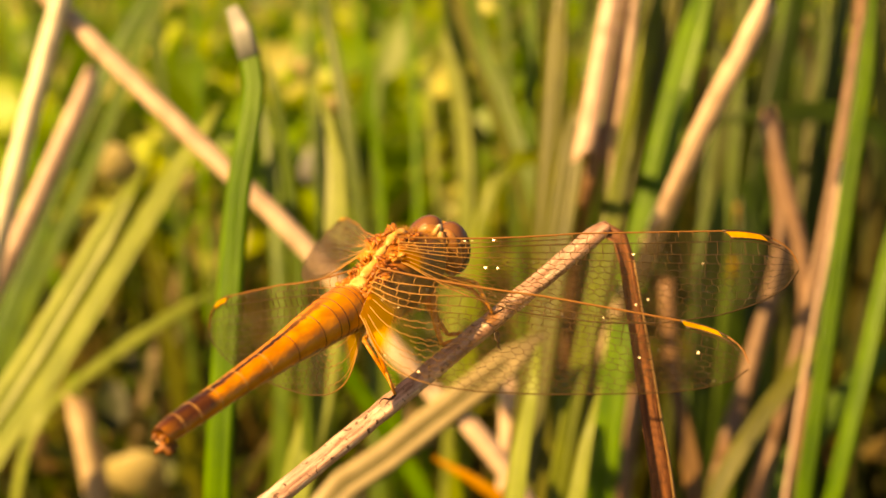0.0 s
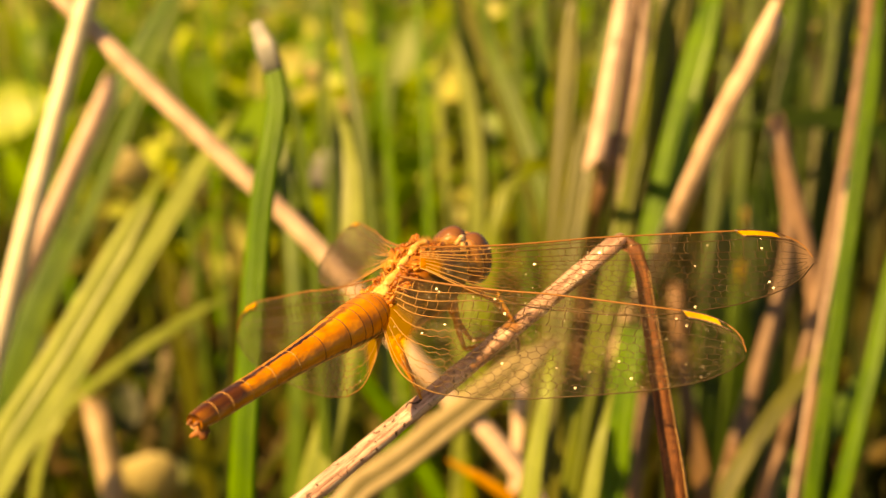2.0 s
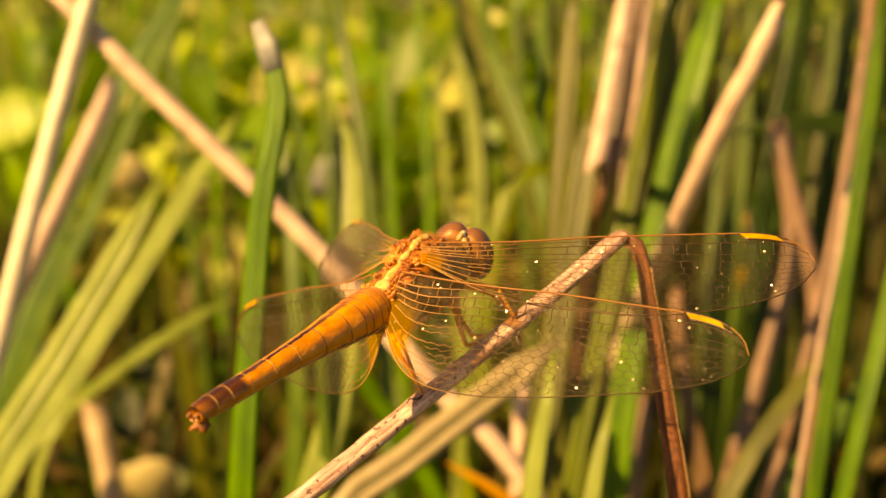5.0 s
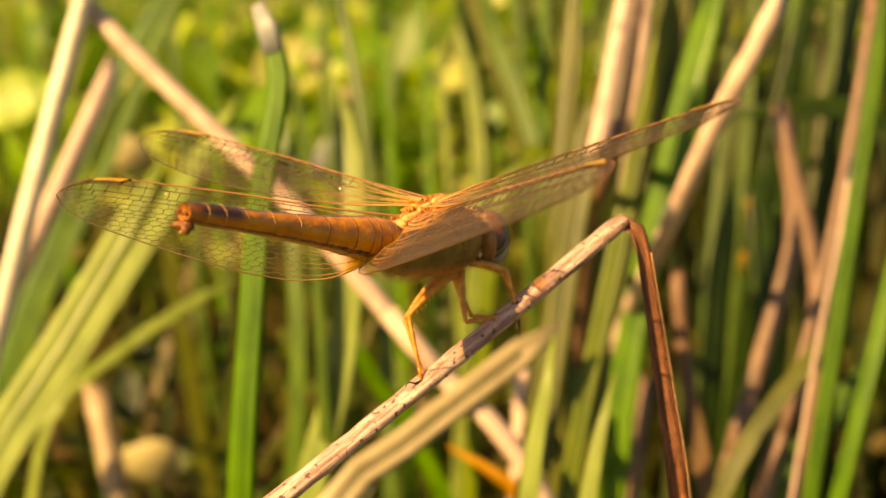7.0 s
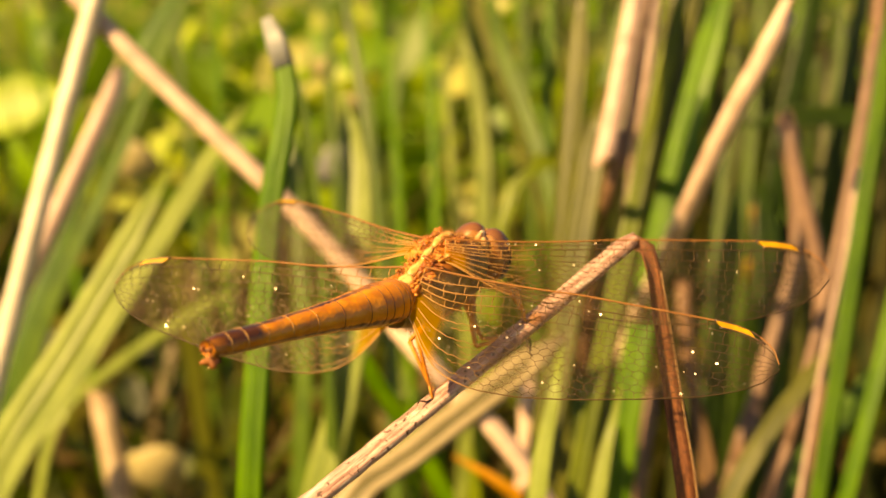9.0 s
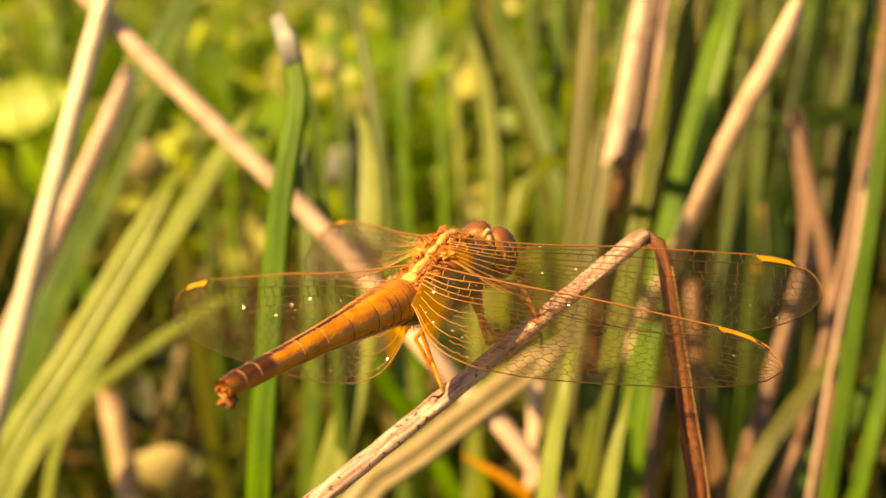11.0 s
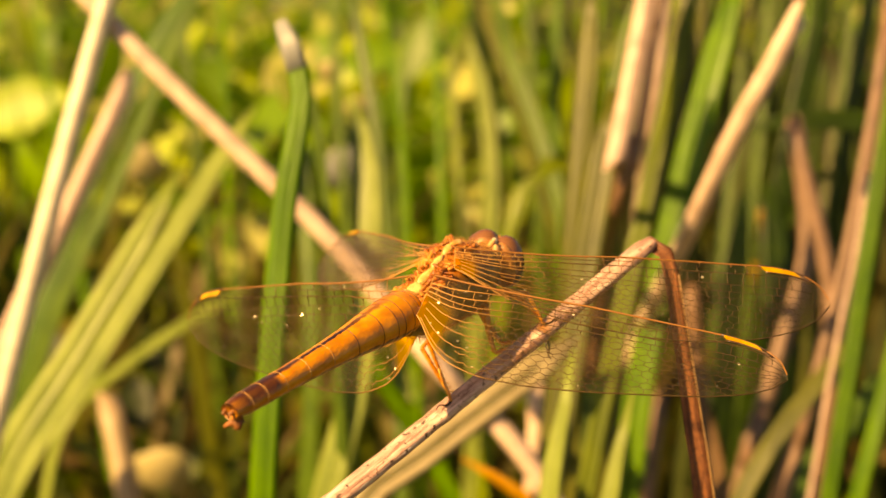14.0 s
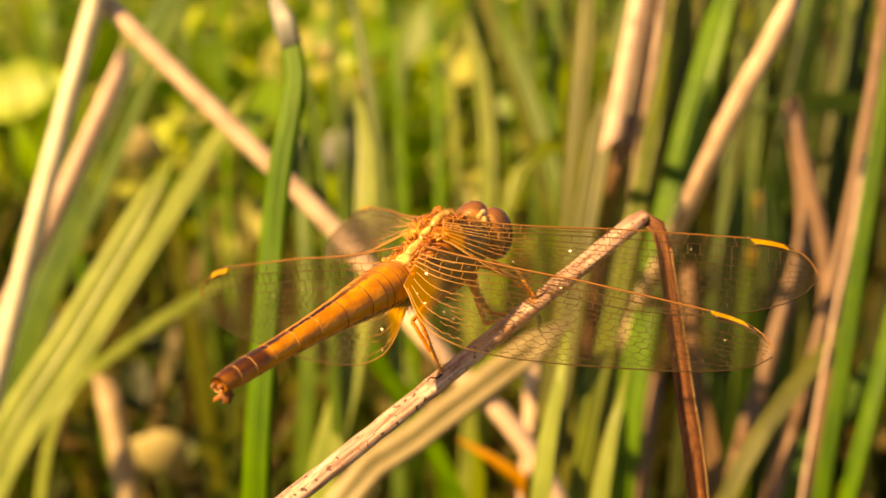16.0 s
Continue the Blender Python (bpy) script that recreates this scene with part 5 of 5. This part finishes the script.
grass_blade([(0.1261, 0.3845, -0.0040), (0.1391, 0.4377, 0.2454), (0.1432, 0.4543, 0.2914), (0.1486, 0.4712, 0.3384)], 0.0029, leaf_mid, "thin green sedge blade far in the clump")
grass_blade([(0.0998, 0.3497, -0.0040), (0.1240, 0.4076, 0.2486), (0.1300, 0.4220, 0.2857), (0.1339, 0.4366, 0.3236)], 0.0023, leaf_olive, "thin green sedge blade far in the clump")
grass_blade([(0.0911, 0.4354, -0.0040), (0.1082, 0.4830, 0.2203), (0.1142, 0.4997, 0.2667), (0.1198, 0.5167, 0.3141)], 0.0032, leaf_mid, "thin green sedge blade far in the clump")
grass_blade([(-0.1566, 0.5388, -0.0040), (-0.1933, 0.5917, 0.2430), (-0.2048, 0.6082, 0.2884), (-0.2135, 0.6248, 0.3346)], 0.0050, leaf_green, "thin green sedge blade far in the clump")
dry_straw([(0.0368, 0.2652, -0.0040), (0.0768, 0.3050, 0.2094), (0.0865, 0.3147, 0.2399), (0.0958, 0.3255, 0.2706), (0.0932, 0.3360, 0.3004)], 0.0025, straw_brown, "brown dry stem among green blades")
dry_straw([(0.0355, 0.2335, -0.0040), (0.0781, 0.2755, 0.2147), (0.0871, 0.2842, 0.2417), (0.0926, 0.2916, 0.2629), (0.0875, 0.3007, 0.2913), (0.0841, 0.3061, 0.3048)], 0.0021, straw_brown, "brown dry stem among green blades")
dry_straw([(0.0303, 0.1987, -0.0040), (0.0712, 0.2479, 0.2282), (0.0768, 0.2546, 0.2469), (0.0874, 0.2681, 0.2843), (0.0948, 0.2802, 0.3164), (0.0977, 0.2857, 0.3302)], 0.0012, straw_brown, "pinkish brown dry straw standing upright")
dry_straw([(0.0649, 0.2343, -0.0040), (0.0856, 0.2684, 0.2277), (0.0924, 0.2795, 0.2721), (0.0998, 0.2912, 0.3111), (0.1035, 0.3008, 0.3452)], 0.0020, straw_red, "reddish brown thin stem")
dry_straw([(0.0895, 0.2532, -0.0040), (0.0671, 0.2846, 0.2102), (0.0635, 0.2897, 0.2305), (0.0610, 0.2958, 0.2466), (0.0599, 0.3019, 0.2629)], 0.0020, straw_red, "reddish brown thin stem")
dry_straw([(0.0339, 0.2433, -0.0040), (0.0465, 0.2755, 0.2147), (0.0479, 0.2790, 0.2289), (0.0499, 0.2842, 0.2417)], 0.0022, straw_brown, "brown dry straw low beside the perch")
grass_blade([(0.0751, 0.1902, -0.0040), (0.0584, 0.2479, 0.2282), (0.0570, 0.2530, 0.2402), (0.0544, 0.2579, 0.2517), (0.0525, 0.2607, 0.2588)], 0.0042, leaf_brown, "brown withered blade among stems")
grass_blade([(0.0382, 0.1524, -0.0040), (0.0660, 0.2020, 0.2508), (0.0707, 0.2104, 0.2764), (0.0758, 0.2204, 0.3038), (0.0806, 0.2294, 0.3278), (0.0829, 0.2361, 0.3463)], 0.0029, leaf_green, "bright green upright blade")
grass_blade([(0.0450, 0.1941, -0.0040), (0.0808, 0.2295, 0.2373), (0.0866, 0.2353, 0.2604), (0.0925, 0.2428, 0.2823), (0.0990, 0.2515, 0.3045)], 0.0031, leaf_green, "bright green upright blade")
grass_blade([(-0.0112, 0.1968, -0.0040), (0.0587, 0.2387, 0.2328), (0.0688, 0.2448, 0.2490), (0.0804, 0.2503, 0.2625), (0.0884, 0.2545, 0.2714)], 0.0041, leaf_olive, "yellow-green blade leaning over")
grass_blade([(0.0367, 0.3028, -0.0040), (0.0963, 0.3305, 0.1877), (0.1102, 0.3371, 0.2055), (0.1244, 0.3430, 0.2211), (0.1387, 0.3486, 0.2352)], 0.0077, leaf_deep, "blue-green blade leaning over")
grass_blade([(0.1681, 0.3488, -0.0040), (0.1552, 0.3846, 0.2390), (0.1515, 0.3949, 0.2804), (0.1374, 0.4003, 0.2937), (0.1155, 0.4026, 0.2947), (0.0939, 0.4059, 0.2915)], 0.0063, leaf_dark_shade, "shade-dark green blade bending level")
grass_blade([(0.0800, 0.3708, -0.0040), (0.1084, 0.4085, 0.2524), (0.1162, 0.4189, 0.2940), (0.1255, 0.4325, 0.3278), (0.1290, 0.4414, 0.3430)], 0.0078, leaf_dark_shade, "dark green upright sedge blade")
grass_blade([(0.1066, 0.3708, -0.0040), (0.1279, 0.4085, 0.2524), (0.1338, 0.4189, 0.2940), (0.1413, 0.4325, 0.3278), (0.1439, 0.4414, 0.3430)], 0.0078, leaf_dark_shade, "dark green upright sedge blade")
# filler blades added for the gaps at lower right; their shade is colour
grass_blade([(0.0627, 0.3158, -0.0040), (0.0778, 0.3489, 0.1786), (0.0826, 0.3595, 0.2130), (0.0854, 0.3701, 0.2432), (0.0916, 0.3833, 0.2752)], 0.0106, leaf_dark_shade, "shade-dark green blade deep at the clump edge")
grass_blade([(0.0921, 0.3361, -0.0040), (0.1014, 0.3673, 0.1696), (0.1047, 0.3784, 0.2058), (0.1064, 0.3903, 0.2413), (0.1039, 0.4034, 0.2732)], 0.0108, leaf_dark_shade, "shade-dark green blade deep at the clump edge")
grass_blade([(0.1244, 0.3564, -0.0040), (0.1260, 0.3856, 0.1606), (0.1266, 0.3972, 0.1987), (0.1255, 0.4086, 0.2321), (0.1310, 0.4226, 0.2675)], 0.0117, leaf_dark_shade, "shade-dark green blade deep at the clump edge")
dry_straw([(0.0400, 0.1847, -0.0040), (0.0746, 0.2322, 0.2688), (0.0795, 0.2389, 0.2915), (0.0821, 0.2436, 0.3059)], 0.0005, straw_pink, "pale thin straw beside a green blade")
dry_straw([(-0.0643, 0.2672, -0.0040), (-0.0954, 0.3260, 0.1899), (-0.1001, 0.3348, 0.2047), (-0.1031, 0.3398, 0.2125)], 0.0040, leaf_pinkyellow, "thick pinkish yellow cut stem low in the grass")
round_leaf((-0.1212, 0.4622, 0.1369), 0.0128, leaf_cream, "round pale dried leaf low in the grass")
# added pale discs stand in for bright blurred spots in the grass
round_leaf((-0.1543, 0.5917, 0.2430), 0.0100, leaf_cream, "small pale disc for a blurred bright spot in the grass")
round_leaf((-0.0507, 0.6187, 0.2687), 0.0058, leaf_cream, "small pale disc for a blurred bright spot in the grass")
round_leaf((0.1865, 0.6283, 0.3070), 0.0052, leaf_cream, "small pale disc for a blurred bright spot in the grass")
round_leaf((-0.0645, 0.6232, 0.2869), 0.0063, leaf_cream, "small pale disc for a blurred bright spot in the grass")
round_leaf((-0.1264, 0.6093, 0.2310), 0.0069, leaf_cream, "small pale disc for a blurred bright spot in the grass")
round_leaf((0.1193, 0.4596, 0.2468), 0.0062, leaf_orange, "orange withered leaf deep among the stems")
round_leaf((0.1214, 0.4833, 0.2186), 0.0055, leaf_orange, "small orange withered leaf deep among the stems")
round_leaf((-0.0507, 0.5429, 0.2506), 0.0100, leaf_white, "greyish bleached leaf behind the sedge")
grass_blade([(-0.1528, 0.3623, -0.0040), (-0.1310, 0.3787, 0.1937), (-0.1171, 0.3923, 0.2068), (-0.0947, 0.4060, 0.2209), (-0.0730, 0.4189, 0.2314)], 0.0036, leaf_light, "pale yellow-green blade bent low across the grass")

# ---- movement ----
# the body: seconds, metres, degrees
BODY = [
    (0.0, -0.00335, 0.10318, 0.32296, 4.3, -12.7, 54.0),
    (0.8, -0.00335, 0.10318, 0.32296, 4.3, -12.7, 54.0),
    (0.9, -0.00287, 0.10389, 0.32414, 4.2, -9.0, 50.1),
    (1.0, -0.00343, 0.10406, 0.32428, 2.9, -7.4, 48.4),
    (1.5, -0.00350, 0.10391, 0.32368, 2.4, -10.6, 48.6),
    (1.7, -0.00350, 0.10391, 0.32368, 2.4, -10.6, 48.6),
    (1.8, -0.00366, 0.10379, 0.32327, 3.4, -12.1, 50.1),
    (1.9, -0.00376, 0.10371, 0.32300, 4.0, -13.0, 51.2),
    (3.7, -0.00376, 0.10371, 0.32300, 4.0, -13.0, 51.2),
    (6.0, -0.00376, 0.10371, 0.32300, 4.0, -13.0, 51.2),
    (6.1, -0.00341, 0.10299, 0.32327, 4.0, -13.0, 54.2),
    (6.2, -0.00135, 0.10498, 0.32722, 4.1, 14.6, 47.5),
    (6.5, -0.00178, 0.10470, 0.32662, 4.3, 8.4, 50.0),
    (7.0, -0.00209, 0.10452, 0.32602, 4.2, 6.1, 50.4),
    (7.2, -0.00209, 0.10452, 0.32602, 4.2, 6.1, 50.4),
    (7.3, -0.00231, 0.10495, 0.32598, 4.1, 5.5, 50.0),
    (7.4, -0.00239, 0.10509, 0.32597, 4.0, 5.3, 49.9),
    (7.5, -0.00203, 0.10451, 0.32630, 4.1, 7.1, 49.2),
    (7.6, -0.00139, 0.10471, 0.32774, 3.5, 16.1, 44.1),
    (7.7, -0.00187, 0.10483, 0.32697, 4.1, 12.1, 47.6),
    (8.0, -0.00220, 0.10492, 0.32646, 4.4, 9.4, 49.9),
    (8.3, -0.00229, 0.10500, 0.32622, 4.2, 7.4, 49.9),
    (8.4, -0.00278, 0.10406, 0.32457, 5.3, -6.4, 52.7),
    (8.8, -0.00278, 0.10406, 0.32457, 5.3, -6.4, 52.7),
    (9.0, -0.00273, 0.10345, 0.32380, 4.8, -9.7, 53.3),
    (9.1, -0.00294, 0.10337, 0.32353, 4.6, -9.4, 53.8),
    (9.2, -0.00299, 0.10335, 0.32347, 4.6, -9.3, 53.9),
    (11.3, -0.00337, 0.10350, 0.32349, 4.2, -9.9, 52.4),
    (12.5, -0.00346, 0.10354, 0.32350, 4.1, -10.1, 52.0),
    (14.5, -0.00360, 0.10364, 0.32324, 3.9, -10.7, 51.1),
    (16.0, -0.00378, 0.10374, 0.32336, 4.1, -10.7, 51.8),
]
# seconds; abdomen pitch, yaw; then sweep, rise, twist of each wing
POSES = [
    (0.0, -4, 3, 34.9, -2.5, -51.2, 19.4, -5.9, -19.8, 42.5, -20.4, -39.0, 12.0, -25.8, -72.0),
    (0.8, -4, 3, 34.9, -2.5, -51.2, 19.4, -5.9, -19.8, 42.5, -20.4, -39.0, 12.0, -25.8, -72.0),
    (0.9, -3, 7, -21.0, 39.0, -12.0, -14.0, 29.0, -20.0, -3.0, 29.0, -17.0, -19.0, 7.0, -26.0),
    (1.0, -10, 8, 9.4, 15.9, -27.0, -2.0, 11.0, -40.4, 5.7, -3.1, -38.9, -16.9, -5.2, -32.3),
    (1.5, -10, 4, 10.9, 16.1, -24.9, -2.5, 12.9, -38.4, 6.7, -5.1, -30.9, -17.9, -5.2, -43.3),
    (1.7, -10, 4, 10.9, 16.1, -24.9, -2.5, 12.9, -38.4, 6.7, -5.1, -30.9, -17.9, -5.2, -43.3),
    (1.8, -8, 4, 20.7, 9.4, -28.7, 4.5, 7.8, -34.6, 19.9, -12.2, -44.9, -5.4, -14.1, -54.1),
    (1.9, -7, 5, 32.7, 1.3, -33.4, 13.1, 1.7, -29.9, 37.5, -18.8, -38.0, 9.8, -25.0, -67.4),
    (3.7, -7, 5, 32.7, 1.3, -33.4, 13.1, 1.7, -29.9, 37.5, -18.8, -38.0, 9.8, -25.0, -67.4),
    (6.0, -7, 5, 32.7, -1.2, -33.4, 13.1, -1, -29.9, 37.5, -18.8, -38, 9.8, -25, -67.4),
    (6.1, -4, 1, 31.7, 0.3, -33.4, 11.1, 1.7, -19.9, 32.0, -14.0, -37.0, 12.8, -27.0, -70.4),
    (6.2, -18, -4, -10.6, 26.5, -21.8, -25.5, 23.8, -35.1, 1.7, -5.9, -12.1, -31.2, -1.6, -28.3),
    (6.5, -17, -5, -10.6, 26.5, -22.8, -24.5, 25.8, -35.1, 2.7, -3.9, -12.1, -30.2, 0.4, -24.3),
    (7.0, -11, -1, -9.9, 25.8, -22.9, -23.1, 21.7, -34.2, -5.3, 2.1, -19.1, -31.2, -0.6, -27.3),
    (7.2, -11, -1, -9.9, 25.8, -22.9, -23.1, 21.7, -34.2, -5.3, 2.1, -19.1, -31.2, -0.6, -27.3),
    (7.3, -4, 0, -8.2, 26.4, -27.2, -17.0, 15.7, -35.7, -2.3, -0.9, -25.1, -29.2, -4.6, -41.3),
    (7.4, -2, 1, -6.2, 25.4, -29.2, -15.0, 13.7, -39.7, -1.3, -1.9, -27.1, -28.2, -5.6, -47.3),
    (7.5, 24, 9, -40.0, 29.0, -15.0, -39.0, 30.0, -13.0, 3.0, 18.0, -25.0, -21.0, 2.0, -25.0),
    (7.6, -11, -1, -27.0, 27.0, -16.0, -22.0, 28.0, -7.0, 3.0, -3.0, -31.0, -25.0, -6.0, -33.0),
    (7.7, -10, -2, -16.2, 25.4, -20.2, -21.0, 20.7, -23.7, 3.7, -4.9, -21.1, -27.2, -4.6, -33.3),
    (8.0, -10, -3, -9.2, 25.4, -23.2, -19.0, 18.7, -34.7, 1.7, -2.9, -25.1, -28.2, -3.6, -34.3),
    (8.3, -6, -1, -8.2, 25.4, -26.2, -17.0, 16.7, -37.7, -0.3, -2.9, -26.1, -28.2, -4.6, -41.3),
    (8.4, -13, 1, 32.6, 0.6, -31.9, 17.9, -4.5, -41.5, 9.7, -10.8, -33.2, -16.1, -10.0, -33.2),
    (8.8, -13, 1, 32.6, 0.6, -31.9, 17.9, -4.5, -41.5, 9.7, -10.8, -33.2, -16.1, -10.0, -33.2),
    (9.0, -15, 0, 35.4, -1.3, -46.0, 19.4, -4.2, -32.8, 21.0, -11.0, -27.0, -14.9, -6.0, -42.3),
    (9.1, -10, 2, 37.2, -4.3, -47.7, 20.5, -5.9, -22.7, 25.8, -14.0, -32.0, -10.4, -11.5, -60.7),
    (9.2, -9, 2, 37.8, -5.3, -48.3, 20.8, -6.5, -19.4, 28.0, -15.8, -35.0, -8.9, -13.3, -66.9),
    (11.3, -7, 4, 38.4, -6.2, -48.8, 21.1, -7.1, -16.0, 30.0, -17.5, -37.0, -7.4, -15.1, -68.0),
    (12.5, -6, 4, 39.4, -7.2, -40.8, 20.1, -7.1, -16.0, 30.0, -18.0, -35.0, -7.4, -15.1, -68.0),
    (14.5, -6, 5, 39.4, -7.2, -38.8, 22.1, -7.1, -15.0, 31.0, -18.5, -35.0, -6.0, -16.0, -70.0),
    (16.0, -5, 5, 38.6, -7.0, -42.0, 20.6, -7.6, -15.3, 36.0, -19.8, -33.0, -1.4, -19.1, -72.0),
]


# seconds and degrees by which the abdomen is turned on its axis
ROLLS = [(0.0, -6), (6.1, -6), (6.2, 3), (8.3, 3), (8.4, -6), (16.0, -6)]


def wing_pose(side, root, sweep, rise, twist):
    s, e = radians(sweep), radians(rise)
    turn = Matrix.Rotation(-side * s, 3, "Z") @ Matrix.Rotation(side * e, 3, "X") @ Matrix.Rotation(radians(twist), 3, "Y")
    return Matrix.Translation(Vector(root) * MM) @ turn.to_4x4()


def aimed(start, end, up):
    """The pose at start whose x axis points to end, z near up."""
    x = (end - start).normalized()
    y = up.cross(x).normalized()
    z = x.cross(y)
    m = Matrix((x, y, z)).transposed().to_4x4()
    m.translation = start
    return m


def motions():
    bodies = [(t, pose(x, y, z, rx, ry, rz)) for t, x, y, z, rx, ry, rz in BODY]
    walk(dragonfly, bodies)
    root = Vector((-3.6, 0, -2.6)) * MM
    walk(abdomen, [(row[0], Matrix.Translation(root) @ (Matrix.Rotation(radians(row[2]), 4, "Z") @ Matrix.Rotation(radians(-row[1]), 4, "Y") @ Matrix.Rotation(radians(np.interp(row[0], *zip(*ROLLS))), 4, "X"))) for row in POSES])
    neck = Vector((7.6, 0, -2.8)) * MM
    turns = [(0.0, 16, 20), (0.8, 16, 20), (1.0, 6, 10), (1.7, 6, 10), (1.9, 16, 20), (6.1, 16, 20), (6.2, 0, 4), (8.3, 0, 4), (8.4, 8, 14), (9.2, 14, 20), (16.0, 16, 20)]
    walk(head, [(t, Matrix.Translation(neck) @ pose(0, 0, 0, roll, 0, yaw) @ Matrix.Translation(-neck)) for t, roll, yaw in turns])
    for k, (ob, side, place) in enumerate(wings):
        walk(ob, [(row[0], wing_pose(side, place, *row[3 + 3 * k:6 + 3 * k])) for row in POSES])
    for femur, tibia, hip, foot, upper, lower, way in legs:
        high, low = [], []
        for t, m in bodies:
            goal = m.inverted() @ foot
            reach = goal - hip
            d = min(reach.length, (upper + lower) * 0.985)
            a = (upper ** 2 - lower ** 2 + d * d) / (2 * d)
            out = way - reach.normalized() * way.dot(reach.normalized())
            knee = hip + reach.normalized() * a + out.normalized() * math.sqrt(max(0, upper ** 2 - a * a))
            f = aimed(hip, knee, out)
            high.append((t, f))
            low.append((t, aimed(knee, goal, out)))
        walk(femur, high)
        walk(tibia, low)


motions()
